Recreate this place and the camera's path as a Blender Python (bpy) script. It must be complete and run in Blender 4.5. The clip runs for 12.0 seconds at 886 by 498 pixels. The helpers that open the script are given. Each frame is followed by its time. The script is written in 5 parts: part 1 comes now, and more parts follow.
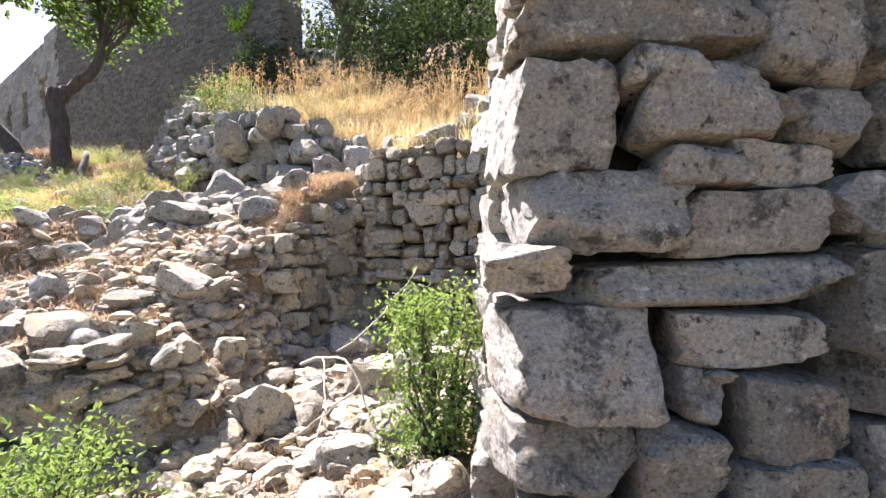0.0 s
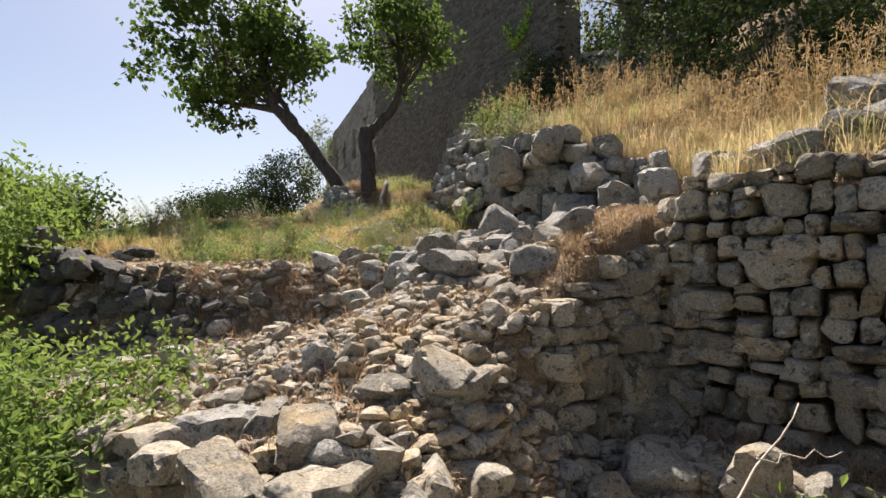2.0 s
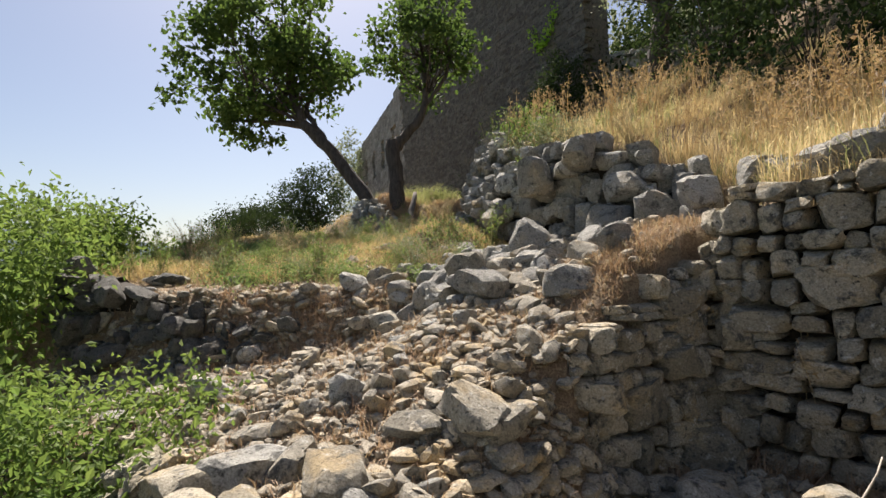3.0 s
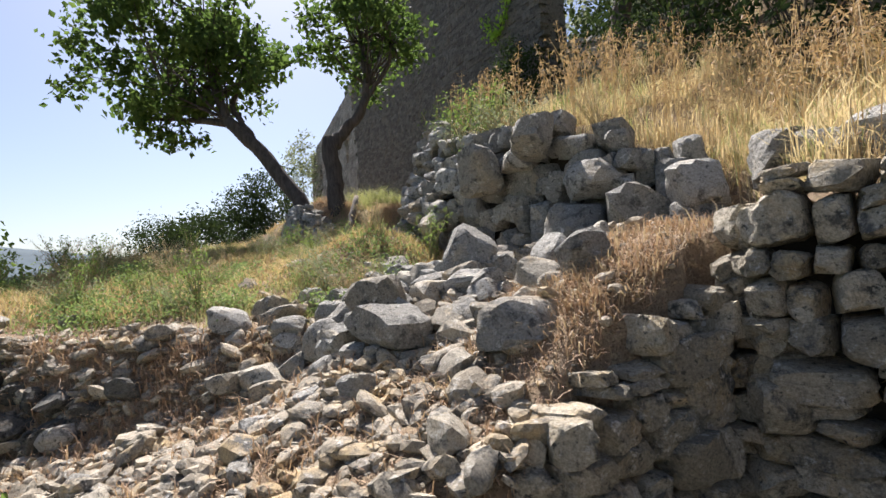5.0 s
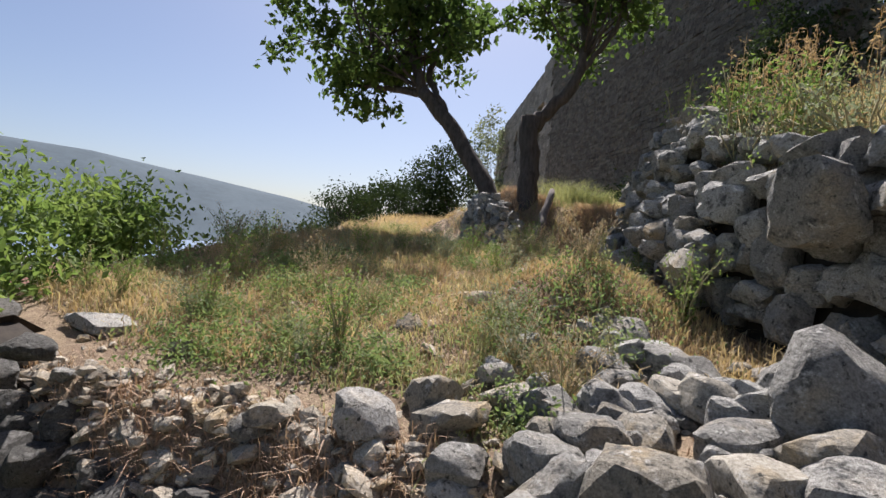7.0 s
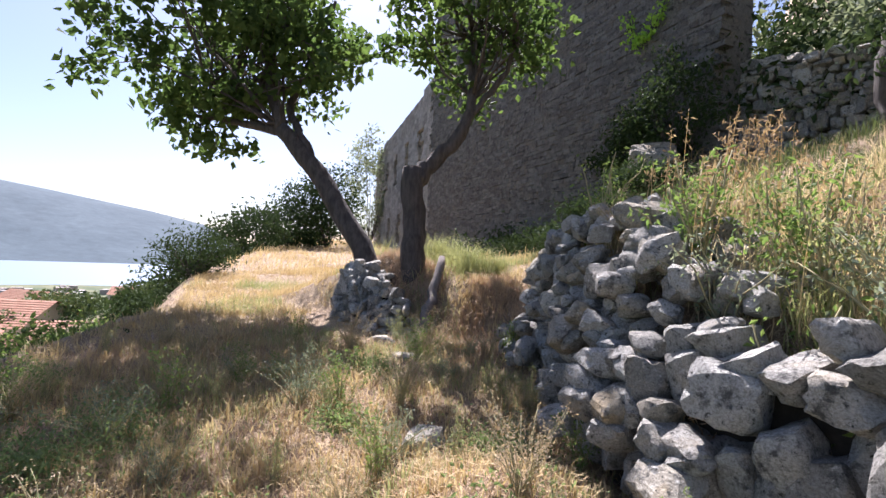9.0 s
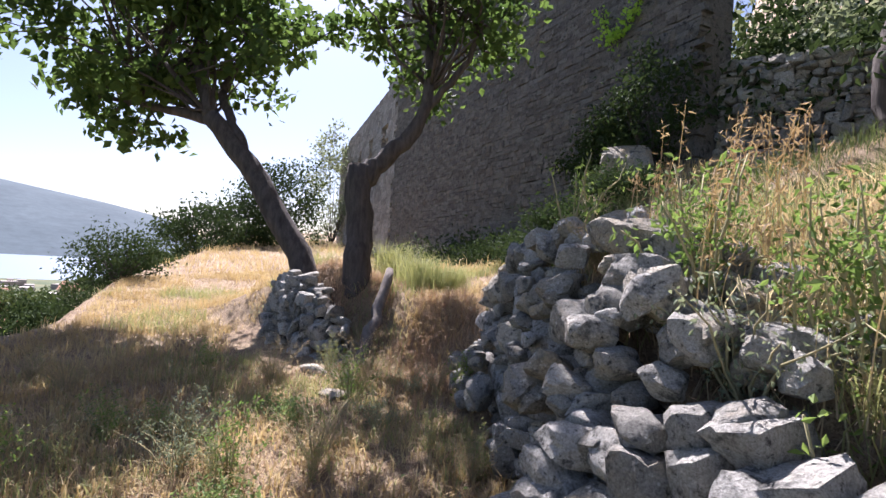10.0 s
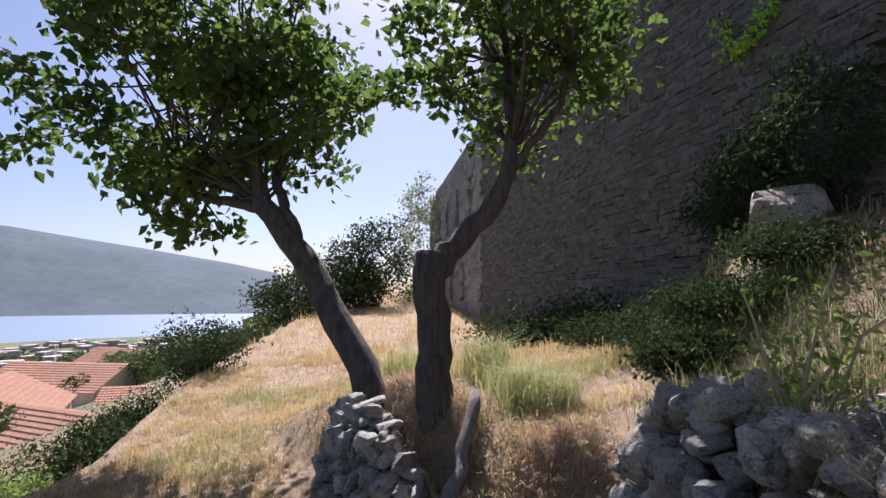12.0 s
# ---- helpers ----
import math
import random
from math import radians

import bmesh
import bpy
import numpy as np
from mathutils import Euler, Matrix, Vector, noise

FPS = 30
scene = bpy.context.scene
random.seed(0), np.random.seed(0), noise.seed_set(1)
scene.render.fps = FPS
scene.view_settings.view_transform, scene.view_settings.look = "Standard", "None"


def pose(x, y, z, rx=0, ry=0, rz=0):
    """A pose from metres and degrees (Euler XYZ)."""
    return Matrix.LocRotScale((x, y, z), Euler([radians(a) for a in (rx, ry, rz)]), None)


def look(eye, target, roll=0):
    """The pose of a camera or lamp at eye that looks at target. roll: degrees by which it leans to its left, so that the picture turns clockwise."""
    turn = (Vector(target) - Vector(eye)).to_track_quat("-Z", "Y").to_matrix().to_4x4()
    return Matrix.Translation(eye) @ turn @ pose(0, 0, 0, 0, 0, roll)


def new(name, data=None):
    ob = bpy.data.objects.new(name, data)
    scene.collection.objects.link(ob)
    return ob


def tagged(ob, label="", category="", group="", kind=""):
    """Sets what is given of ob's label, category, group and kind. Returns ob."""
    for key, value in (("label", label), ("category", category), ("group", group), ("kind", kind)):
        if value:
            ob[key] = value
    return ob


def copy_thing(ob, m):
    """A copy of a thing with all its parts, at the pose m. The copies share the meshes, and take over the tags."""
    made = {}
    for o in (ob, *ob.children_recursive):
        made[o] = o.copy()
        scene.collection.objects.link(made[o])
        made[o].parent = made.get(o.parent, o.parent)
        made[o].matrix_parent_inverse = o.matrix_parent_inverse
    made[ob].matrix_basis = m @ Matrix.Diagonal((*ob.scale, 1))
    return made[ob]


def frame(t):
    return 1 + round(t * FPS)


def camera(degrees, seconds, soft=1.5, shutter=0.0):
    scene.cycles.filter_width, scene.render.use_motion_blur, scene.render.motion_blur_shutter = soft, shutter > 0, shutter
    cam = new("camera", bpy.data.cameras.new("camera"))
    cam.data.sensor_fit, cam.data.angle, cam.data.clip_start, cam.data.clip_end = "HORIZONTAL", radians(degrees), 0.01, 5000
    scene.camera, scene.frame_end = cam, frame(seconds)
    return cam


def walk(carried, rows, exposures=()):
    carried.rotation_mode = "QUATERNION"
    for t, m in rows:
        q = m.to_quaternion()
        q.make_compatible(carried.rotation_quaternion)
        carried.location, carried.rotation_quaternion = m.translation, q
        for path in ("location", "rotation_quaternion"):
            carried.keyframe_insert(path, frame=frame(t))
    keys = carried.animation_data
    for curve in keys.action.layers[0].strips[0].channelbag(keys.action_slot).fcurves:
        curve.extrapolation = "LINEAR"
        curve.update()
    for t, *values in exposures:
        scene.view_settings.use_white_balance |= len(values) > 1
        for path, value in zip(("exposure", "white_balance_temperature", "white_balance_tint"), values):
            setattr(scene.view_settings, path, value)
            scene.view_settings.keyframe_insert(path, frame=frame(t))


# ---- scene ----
cam = camera(82.0, 12.0)
PATH = [
    (0, (-0.103, 0.124, 1.441), (-0.083, 2.123, 1.427), -1.7),
    (0.5, (-0.2, 0.268, 1.444), (-0.356, 2.261, 1.401), -1.6),
    (1, (-0.323, 0.53, 1.47), (-0.612, 2.509, 1.424), 0.1),
    (1.5, (-0.335, 0.958, 1.574), (-0.914, 2.872, 1.601), 1.3),
    (2, (-0.472, 1.217, 1.887), (-1.451, 2.961, 1.914), -0.8),
    (2.5, (-0.524, 1.347, 2.003), (-1.55, 3.064, 2.051), -2.3),
    (3, (-0.524, 1.364, 2.018), (-1.609, 3.044, 2.069), -2.5),
    (3.5, (-0.52, 1.477, 2.001), (-1.612, 3.152, 2.042), -7.6),
    (3.7, (-0.582, 1.614, 1.992), (-1.644, 3.308, 2.026), -8.6),
    (5.3, (-1.122, 3.075, 2.255), (-2.028, 4.857, 2.323), -1.1),
    (5.5, (-1.323, 3.279, 2.342), (-2.23, 5.06, 2.413), 2.0),
    (6, (-1.629, 3.608, 2.504), (-2.727, 5.279, 2.534), 7.3),
    (6.5, (-1.889, 3.826, 2.615), (-3.376, 5.164, 2.626), 5.8),
    (7, (-2.241, 3.954, 2.667), (-3.728, 5.292, 2.64), 4.2),
    (7.5, (-2.439, 4.218, 2.976), (-3.723, 5.749, 2.884), 4.0),
    (7.7, (-2.558, 4.366, 3.12), (-3.834, 5.906, 3.083), 2.6),
    (9.3, (-3.51, 5.371, 3.746), (-4.604, 7.045, 3.798), 4.3),
    (9.5, (-3.551, 5.503, 3.763), (-4.612, 7.197, 3.822), 5.2),
    (10, (-3.746, 6.143, 3.899), (-4.788, 7.849, 3.948), 3.6),
    (10.5, (-4.115, 6.551, 4.157), (-5.231, 8.211, 4.173), 1.1),
    (11, (-4.352, 6.88, 4.501), (-5.475, 8.531, 4.612), 0.9),
    (11.5, (-4.482, 7.247, 4.553), (-5.627, 8.879, 4.708), 1.1),
    (12, (-4.641, 7.523, 4.664), (-5.98, 8.997, 4.854), 0.2),
]
walk(cam, [(t, look(eye, target, roll)) for t, eye, target, roll in PATH],
     [(0.0, 2.44, 6250, 23), (0.8, 2.0, 6300, 23), (1.3, 1.66, 6200, 24), (1.6, 1.54, 6300, 22), (2.0, 1.30, 6700, 17), (2.5, 1.2, 6700, 15), (3.5, 1.2, 6600, 14), (5.5, 1.48, 6200, 19),
      (6.2, 1.34, 6250, 22), (6.8, 1.00, 6200, 18), (7.5, 1.42, 6000, 21), (9.5, 1.78, 5900, 25), (10.5, 1.68, 5950, 26), (11.5, 1.52, 5950, 25), (12.0, 1.28, 5950, 25)])

# ---- daylight ----
SUN_LEFT, SUN_UP = 45.0, 52.0
world = bpy.data.worlds.new("world")
scene.world = world
world.use_nodes = True
sky = world.node_tree.nodes.new("ShaderNodeTexSky")
sky.sky_type, sky.sun_disc = "NISHITA", False
sky.sun_elevation, sky.sun_rotation = radians(SUN_UP), radians(-SUN_LEFT)
sky.air_density, sky.dust_density, sky.ozone_density = 1.0, 1.3, 1.0
back = world.node_tree.nodes["Background"]
world.node_tree.links.new(sky.outputs[0], back.inputs[0])
back.inputs[1].default_value = 0.05
sun = new("sun", bpy.data.lights.new("sun", "SUN"))
sun.data.energy, sun.data.angle, sun.data.color = 5.0, radians(0.6), (1.0, 0.96, 0.89)
sun_way = Vector((-math.sin(radians(SUN_LEFT)) * math.cos(radians(SUN_UP)), math.cos(radians(SUN_LEFT)) * math.cos(radians(SUN_UP)), math.sin(radians(SUN_UP))))
sun.matrix_world = look(sun_way * 50, (0, 0, 0))

R = np.random.RandomState(7)


# ---- materials ----
def shader(name, rough=0.9):
    m = bpy.data.materials.new(name)
    m.use_nodes = True
    nt = m.node_tree
    b = nt.nodes["Principled BSDF"]
    b.inputs["Roughness"].default_value = rough
    b.inputs["Specular IOR Level"].default_value = 0.25
    return m, nt, b


def node(nt, kind, **kw):
    n = nt.nodes.new(kind)
    for k, v in kw.items():
        n.inputs[k].default_value = v
    return n


def mix(nt, fac, a, b, blend="MIX"):
    n = nt.nodes.new("ShaderNodeMix")
    n.data_type, n.blend_type = "RGBA", blend
    for sock, v in ((n.inputs[0], fac), (n.inputs[6], a), (n.inputs[7], b)):
        if isinstance(v, (int, float)):
            sock.default_value = v
        elif isinstance(v, tuple):
            sock.default_value = (*v, 1.0)
        else:
            nt.links.new(v, sock)
    return n.outputs[2]


def ramp(nt, fac, lo, hi):
    n = nt.nodes.new("ShaderNodeMapRange")
    n.inputs[1].default_value, n.inputs[2].default_value = lo, hi
    nt.links.new(fac, n.inputs[0])
    return n.outputs[0]


def noise_of(nt, scale, detail=4.0, rough=0.6, stretch=None):
    geo = nt.nodes.new("ShaderNodeNewGeometry")
    vec = geo.outputs["Position"]
    if stretch:
        mp = nt.nodes.new("ShaderNodeMapping")
        mp.inputs["Scale"].default_value = stretch
        nt.links.new(vec, mp.inputs[0])
        vec = mp.outputs[0]
    n = node(nt, "ShaderNodeTexNoise", Scale=scale, Detail=detail, Roughness=rough)
    nt.links.new(vec, n.inputs["Vector"])
    return n.outputs[0]


def bump(nt, b, height, strength, distance):
    n = node(nt, "ShaderNodeBump", Strength=strength, Distance=distance)
    nt.links.new(height, n.inputs["Height"])
    nt.links.new(n.outputs[0], b.inputs["Normal"])


def random_of(nt, island=False):
    n = nt.nodes.new("ShaderNodeNewGeometry" if island else "ShaderNodeObjectInfo")
    return n.outputs["Random Per Island" if island else "Random"]


def scaled(rgb, k, tone=(1.0, 1.0, 1.0)):
    return tuple(c * k * t for c, t in zip(rgb, tone))


def added(nt, *terms):
    """Sum of sockets, each times its weight."""
    total = None
    for sock, weight in terms:
        n = nt.nodes.new("ShaderNodeMath")
        n.operation = "MULTIPLY_ADD"
        nt.links.new(sock, n.inputs[0])
        n.inputs[1].default_value = weight
        if total is None:
            n.inputs[2].default_value = 0.0
        else:
            nt.links.new(total, n.inputs[2])
        total = n.outputs[0]
    return total


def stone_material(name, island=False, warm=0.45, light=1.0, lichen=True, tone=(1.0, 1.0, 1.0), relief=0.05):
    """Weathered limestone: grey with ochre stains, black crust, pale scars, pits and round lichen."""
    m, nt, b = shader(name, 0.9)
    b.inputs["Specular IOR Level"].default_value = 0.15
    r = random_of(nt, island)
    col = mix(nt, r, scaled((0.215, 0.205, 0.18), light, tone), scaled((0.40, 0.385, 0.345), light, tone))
    if warm:
        stain = ramp(nt, noise_of(nt, 3.4, 6.0, 0.65), 0.52, 0.66)
        col = mix(nt, mix(nt, stain, (0.0, 0.0, 0.0), (warm, warm, warm)), col, scaled((0.42, 0.315, 0.175), light))
    mid = noise_of(nt, 8.0, 9.0, 0.72)
    crust = noise_of(nt, 15.0, 9.0, 0.78)
    fine = noise_of(nt, 75.0, 6.0, 0.8)
    col = mix(nt, ramp(nt, mid, 0.53, 0.63), col, scaled((0.10, 0.098, 0.09), light))
    col = mix(nt, ramp(nt, crust, 0.56, 0.66), col, scaled((0.53, 0.51, 0.46), light))
    col = mix(nt, ramp(nt, noise_of(nt, 26.0, 7.0, 0.75), 0.57, 0.64), col, scaled((0.06, 0.058, 0.05), light))
    col = mix(nt, 0.85, col, mix(nt, ramp(nt, fine, 0.36, 0.62), (0.36, 0.355, 0.34), (1.0, 1.0, 1.0)), "MULTIPLY")
    if lichen:
        geo = nt.nodes.new("ShaderNodeNewGeometry")
        v = node(nt, "ShaderNodeTexVoronoi", Scale=9.0)
        nt.links.new(geo.outputs["Position"], v.inputs["Vector"])
        spot = ramp(nt, v.outputs["Distance"], 0.13, 0.10)
        gate = ramp(nt, noise_of(nt, 6.0, 2.0), 0.60, 0.64)
        g = nt.nodes.new("ShaderNodeMath")
        g.operation = "MULTIPLY"
        nt.links.new(spot, g.inputs[0]), nt.links.new(gate, g.inputs[1])
        col = mix(nt, g.outputs[0], col, (0.52, 0.51, 0.48))
    nt.links.new(col, b.inputs["Base Color"])
    strata = noise_of(nt, 6.0, 5.0, 0.6, (1.0, 1.0, 5.0))
    bump(nt, b, added(nt, (mid, 1.0), (crust, 0.55), (strata, 0.5), (fine, 0.16)), 1.0, relief)
    return m


def plain(name, base, other, scale=8.0, rough=0.9, strength=0.5, distance=0.01, stretch=None, island=False):
    m, nt, b = shader(name, rough)
    n = noise_of(nt, scale, 6.0, 0.65, stretch)
    col = mix(nt, ramp(nt, n, 0.3, 0.7), base, other)
    fine = noise_of(nt, scale * 6, 4.0, 0.7)
    col = mix(nt, 0.5, col, mix(nt, ramp(nt, fine, 0.3, 0.7), (0.5, 0.5, 0.5), (1.0, 1.0, 1.0)), "MULTIPLY")
    if island:
        col = mix(nt, 0.5, col, mix(nt, random_of(nt, True), (0.45, 0.45, 0.45), (1.0, 1.0, 1.0)), "MULTIPLY")
    nt.links.new(col, b.inputs["Base Color"])
    bump(nt, b, n, strength, distance)
    return m


def blade_material(name, a, c, through_share=0.45, gloss=0.2):
    """Thin leaf or blade: colour varies by piece, some light passes through."""
    m, nt, b = shader(name, 0.7)
    b.inputs["Specular IOR Level"].default_value = gloss
    col = mix(nt, random_of(nt, True), a, c)
    patch = ramp(nt, noise_of(nt, 1.1, 3.0), 0.35, 0.65)
    col = mix(nt, 0.5, col, mix(nt, patch, a, c))
    nt.links.new(col, b.inputs["Base Color"])
    t = nt.nodes.new("ShaderNodeBsdfTranslucent")
    nt.links.new(mix(nt, 1.0, col, (1.2, 1.2, 0.95), "MULTIPLY"), t.inputs[0])
    s = nt.nodes.new("ShaderNodeMixShader")
    s.inputs[0].default_value = through_share
    nt.links.new(b.outputs[0], s.inputs[1]), nt.links.new(t.outputs[0], s.inputs[2])
    nt.links.new(s.outputs[0], nt.nodes["Material Output"].inputs[0])
    return m


def ground_material():
    """Dry brown earth with straw litter and pebbly grain; green scrub and woods far down the hill."""
    m, nt, b = shader("earth", 0.95)
    n = noise_of(nt, 2.2, 6.0, 0.65)
    col = mix(nt, ramp(nt, n, 0.35, 0.65), (0.21, 0.145, 0.095), (0.37, 0.275, 0.175))
    straw = noise_of(nt, 30.0, 5.0, 0.75)
    col = mix(nt, ramp(nt, straw, 0.5, 0.7), col, (0.52, 0.41, 0.25))
    fine = noise_of(nt, 90.0, 3.0, 0.7)
    col = mix(nt, ramp(nt, fine, 0.52, 0.7), col, (0.09, 0.06, 0.035))
    geo = nt.nodes.new("ShaderNodeNewGeometry")
    sep = nt.nodes.new("ShaderNodeSeparateXYZ")
    nt.links.new(geo.outputs["Position"], sep.inputs[0])
    far = ramp(nt, sep.outputs[2], 0.0, -4.0)
    wood = mix(nt, ramp(nt, noise_of(nt, 0.03, 5.0), 0.4, 0.6), (0.05, 0.07, 0.03), (0.12, 0.12, 0.06))
    col = mix(nt, far, col, wood)
    nt.links.new(col, b.inputs["Base Color"])
    h = nt.nodes.new("ShaderNodeMath")
    h.operation = "ADD"
    nt.links.new(straw, h.inputs[0]), nt.links.new(fine, h.inputs[1])
    bump(nt, b, h.outputs[0], 0.9, 0.03)
    return m


STONE = stone_material("limestone", warm=0.45, light=1.6)
STONE_WALL = stone_material("brown_limestone", warm=0.8, light=1.75, tone=(1.08, 1.0, 0.86))
STONE_GREY = stone_material("grey_limestone", warm=0.3, light=1.5)
# moss and the wall face's shade are both put into this low brightness
STONE_DARK = stone_material("mossy_shaded_limestone", warm=0.15, light=0.62)
STONE_LOOSE = stone_material("broken_limestone", warm=0.7, light=1.3, lichen=False, tone=(1.06, 1.0, 0.9), relief=0.03)
CHIPS = stone_material("stone_chips", island=True, warm=0.9, light=1.35, lichen=False, tone=(1.10, 1.0, 0.86), relief=0.02)
# long wall's shade is in this darker base, lifted slightly for flare haze
MASONRY_SHADED = stone_material("shaded_masonry", island=True, warm=0.3, light=0.62, lichen=False)
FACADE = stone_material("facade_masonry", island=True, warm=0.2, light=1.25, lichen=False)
# earth core coloured near black, so the gaps between stones look deep in shade
SHADED_CORE = plain("shaded_earth_core", (0.02, 0.016, 0.012), (0.055, 0.043, 0.03), 10.0)
EARTH = ground_material()
BARK = plain("bark", (0.045, 0.037, 0.032), (0.13, 0.11, 0.095), 14.0, 0.95, 1.0, 0.03, (1, 1, 0.25))
STEM = plain("weed_stem", (0.30, 0.27, 0.14), (0.42, 0.36, 0.20), 20.0)
DEADWOOD = plain("weathered_wood", (0.12, 0.10, 0.085), (0.26, 0.22, 0.19), 16.0, 0.95, 0.9, 0.02, (1, 1, 0.25))
TWIG = plain("pale_twig", (0.42, 0.36, 0.29), (0.58, 0.51, 0.42), 20.0)
STRAW = blade_material("straw", (0.70, 0.58, 0.38), (0.50, 0.38, 0.22), 0.4)
STRAW_TERRACE = blade_material("terrace_straw", (0.58, 0.46, 0.26), (0.38, 0.27, 0.13), 0.35)
STRAW_DULL = blade_material("dull_straw", (0.46, 0.37, 0.25), (0.34, 0.25, 0.16), 0.3)
LITTER = blade_material("dry_litter", (0.50, 0.36, 0.24), (0.30, 0.19, 0.12), 0.2)
GREEN_GRASS = blade_material("green_grass", (0.36, 0.35, 0.16), (0.22, 0.25, 0.11), 0.4)
LEAF = blade_material("tree_leaf", (0.04, 0.075, 0.025), (0.11, 0.165, 0.04), 0.5)
BUSH_LEAF = blade_material("bush_leaf", (0.10, 0.17, 0.045), (0.21, 0.27, 0.075), 0.45)
# evergreen tone lowered further to hold the shade on shrubs at the ruin
DARK_LEAF = blade_material("dark_leaf", (0.03, 0.05, 0.02), (0.055, 0.08, 0.03), 0.2, 0.03)
OLIVE_LEAF = blade_material("olive_leaf", (0.16, 0.19, 0.11), (0.30, 0.33, 0.22), 0.3)
IVY_LEAF = blade_material("fresh_vine_leaf", (0.22, 0.42, 0.05), (0.36, 0.55, 0.08), 0.5)
# deep green with the slope's shade mixed into the blade colour
SHADE_GRASS = blade_material("shaded_green_grass", (0.13, 0.15, 0.06), (0.07, 0.10, 0.035), 0.35)
SEED_HEAD = blade_material("seed_head", (0.46, 0.34, 0.20), (0.26, 0.17, 0.10), 0.35)
HERB_LEAF = blade_material("herb_leaf", (0.24, 0.30, 0.13), (0.13, 0.19, 0.06), 0.4)
TILE = plain("terracotta_tile", (0.40, 0.20, 0.13), (0.52, 0.32, 0.22), 3.0, 0.9, 0.4, 0.01, None, True)
PLASTER = plain("house_plaster", (0.62, 0.52, 0.42), (0.70, 0.62, 0.52), 1.5)
DARK_GLASS = plain("window_dark", (0.02, 0.025, 0.03), (0.04, 0.045, 0.05), 3.0, 0.2, 0.0)
# distance haze over the woods is painted in as this blue-grey base
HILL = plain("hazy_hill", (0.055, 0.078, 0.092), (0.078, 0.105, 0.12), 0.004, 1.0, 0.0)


def water_material():
    m, nt, b = shader("water", 0.4)
    b.inputs["Base Color"].default_value = (0.12, 0.17, 0.23, 1)
    b.inputs["Specular IOR Level"].default_value = 0.5
    bump(nt, b, noise_of(nt, 0.25, 4.0), 0.5, 0.5)
    return m


WATER = water_material()


# ---- lie of the land ----
def interp(v, xs, ys):
    return np.interp(v, xs, ys)


def smooth(v, lo, hi):
    t = np.clip((np.asarray(v, float) - lo) / (hi - lo), 0, 1)
    return t * t * (3 - 2 * t)


def along(x, y, line):
    """Signed distance to a polyline (right of its run: plus) and the place along it, in vertices."""
    best, sign, place = np.full(np.shape(x), 1e9), np.ones(np.shape(x)), np.zeros(np.shape(x))
    for i, ((ax, ay), (bx, by)) in enumerate(zip(line[:-1], line[1:])):
        dx, dy = bx - ax, by - ay
        n = dx * dx + dy * dy
        t = np.clip(((x - ax) * dx + (y - ay) * dy) / n, 0, 1)
        d = np.hypot(x - ax - t * dx, y - ay - t * dy)
        near = d < best - 1e-9
        best = np.where(near, d, best)
        sign = np.where(near, np.sign((x - ax) * dy - (y - ay) * dx), sign)
        place = np.where(near, i + t, place)
    return best * np.where(sign == 0, 1, sign), place


# brow of the upper terrace (uphill lies to the right of its run) and its height at each corner
BROW = [(6.0, 4.2), (0.35, 4.85), (-0.95, 5.3), (-1.15, 6.7), (-2.3, 7.2), (-3.3, 7.8), (-4.35, 8.4), (-4.95, 9.15), (-6.35, 11.15), (-6.9, 12.6), (-6.6, 14.5), (-9.0, 19.0), (-18, 28), (-60, 66)]
BROW_TOP = [2.6, 2.4, 2.2, 2.5, 3.2, 3.3, 3.35, 3.75, 3.7, 3.5, 4.3, 4.6, 5.0, 7.0]
# outer edge of the lower terrace, beyond which the hill falls to the town
EDGE = [(-2.6, -30), (-2.9, 1.0), (-4.7, 2.6), (-6.9, 3.4), (-8.6, 5.2), (-10.2, 7.2), (-11.8, 9.4), (-16, 12.2), (-29, 24), (-70, 70)]


SHELF = 0.95


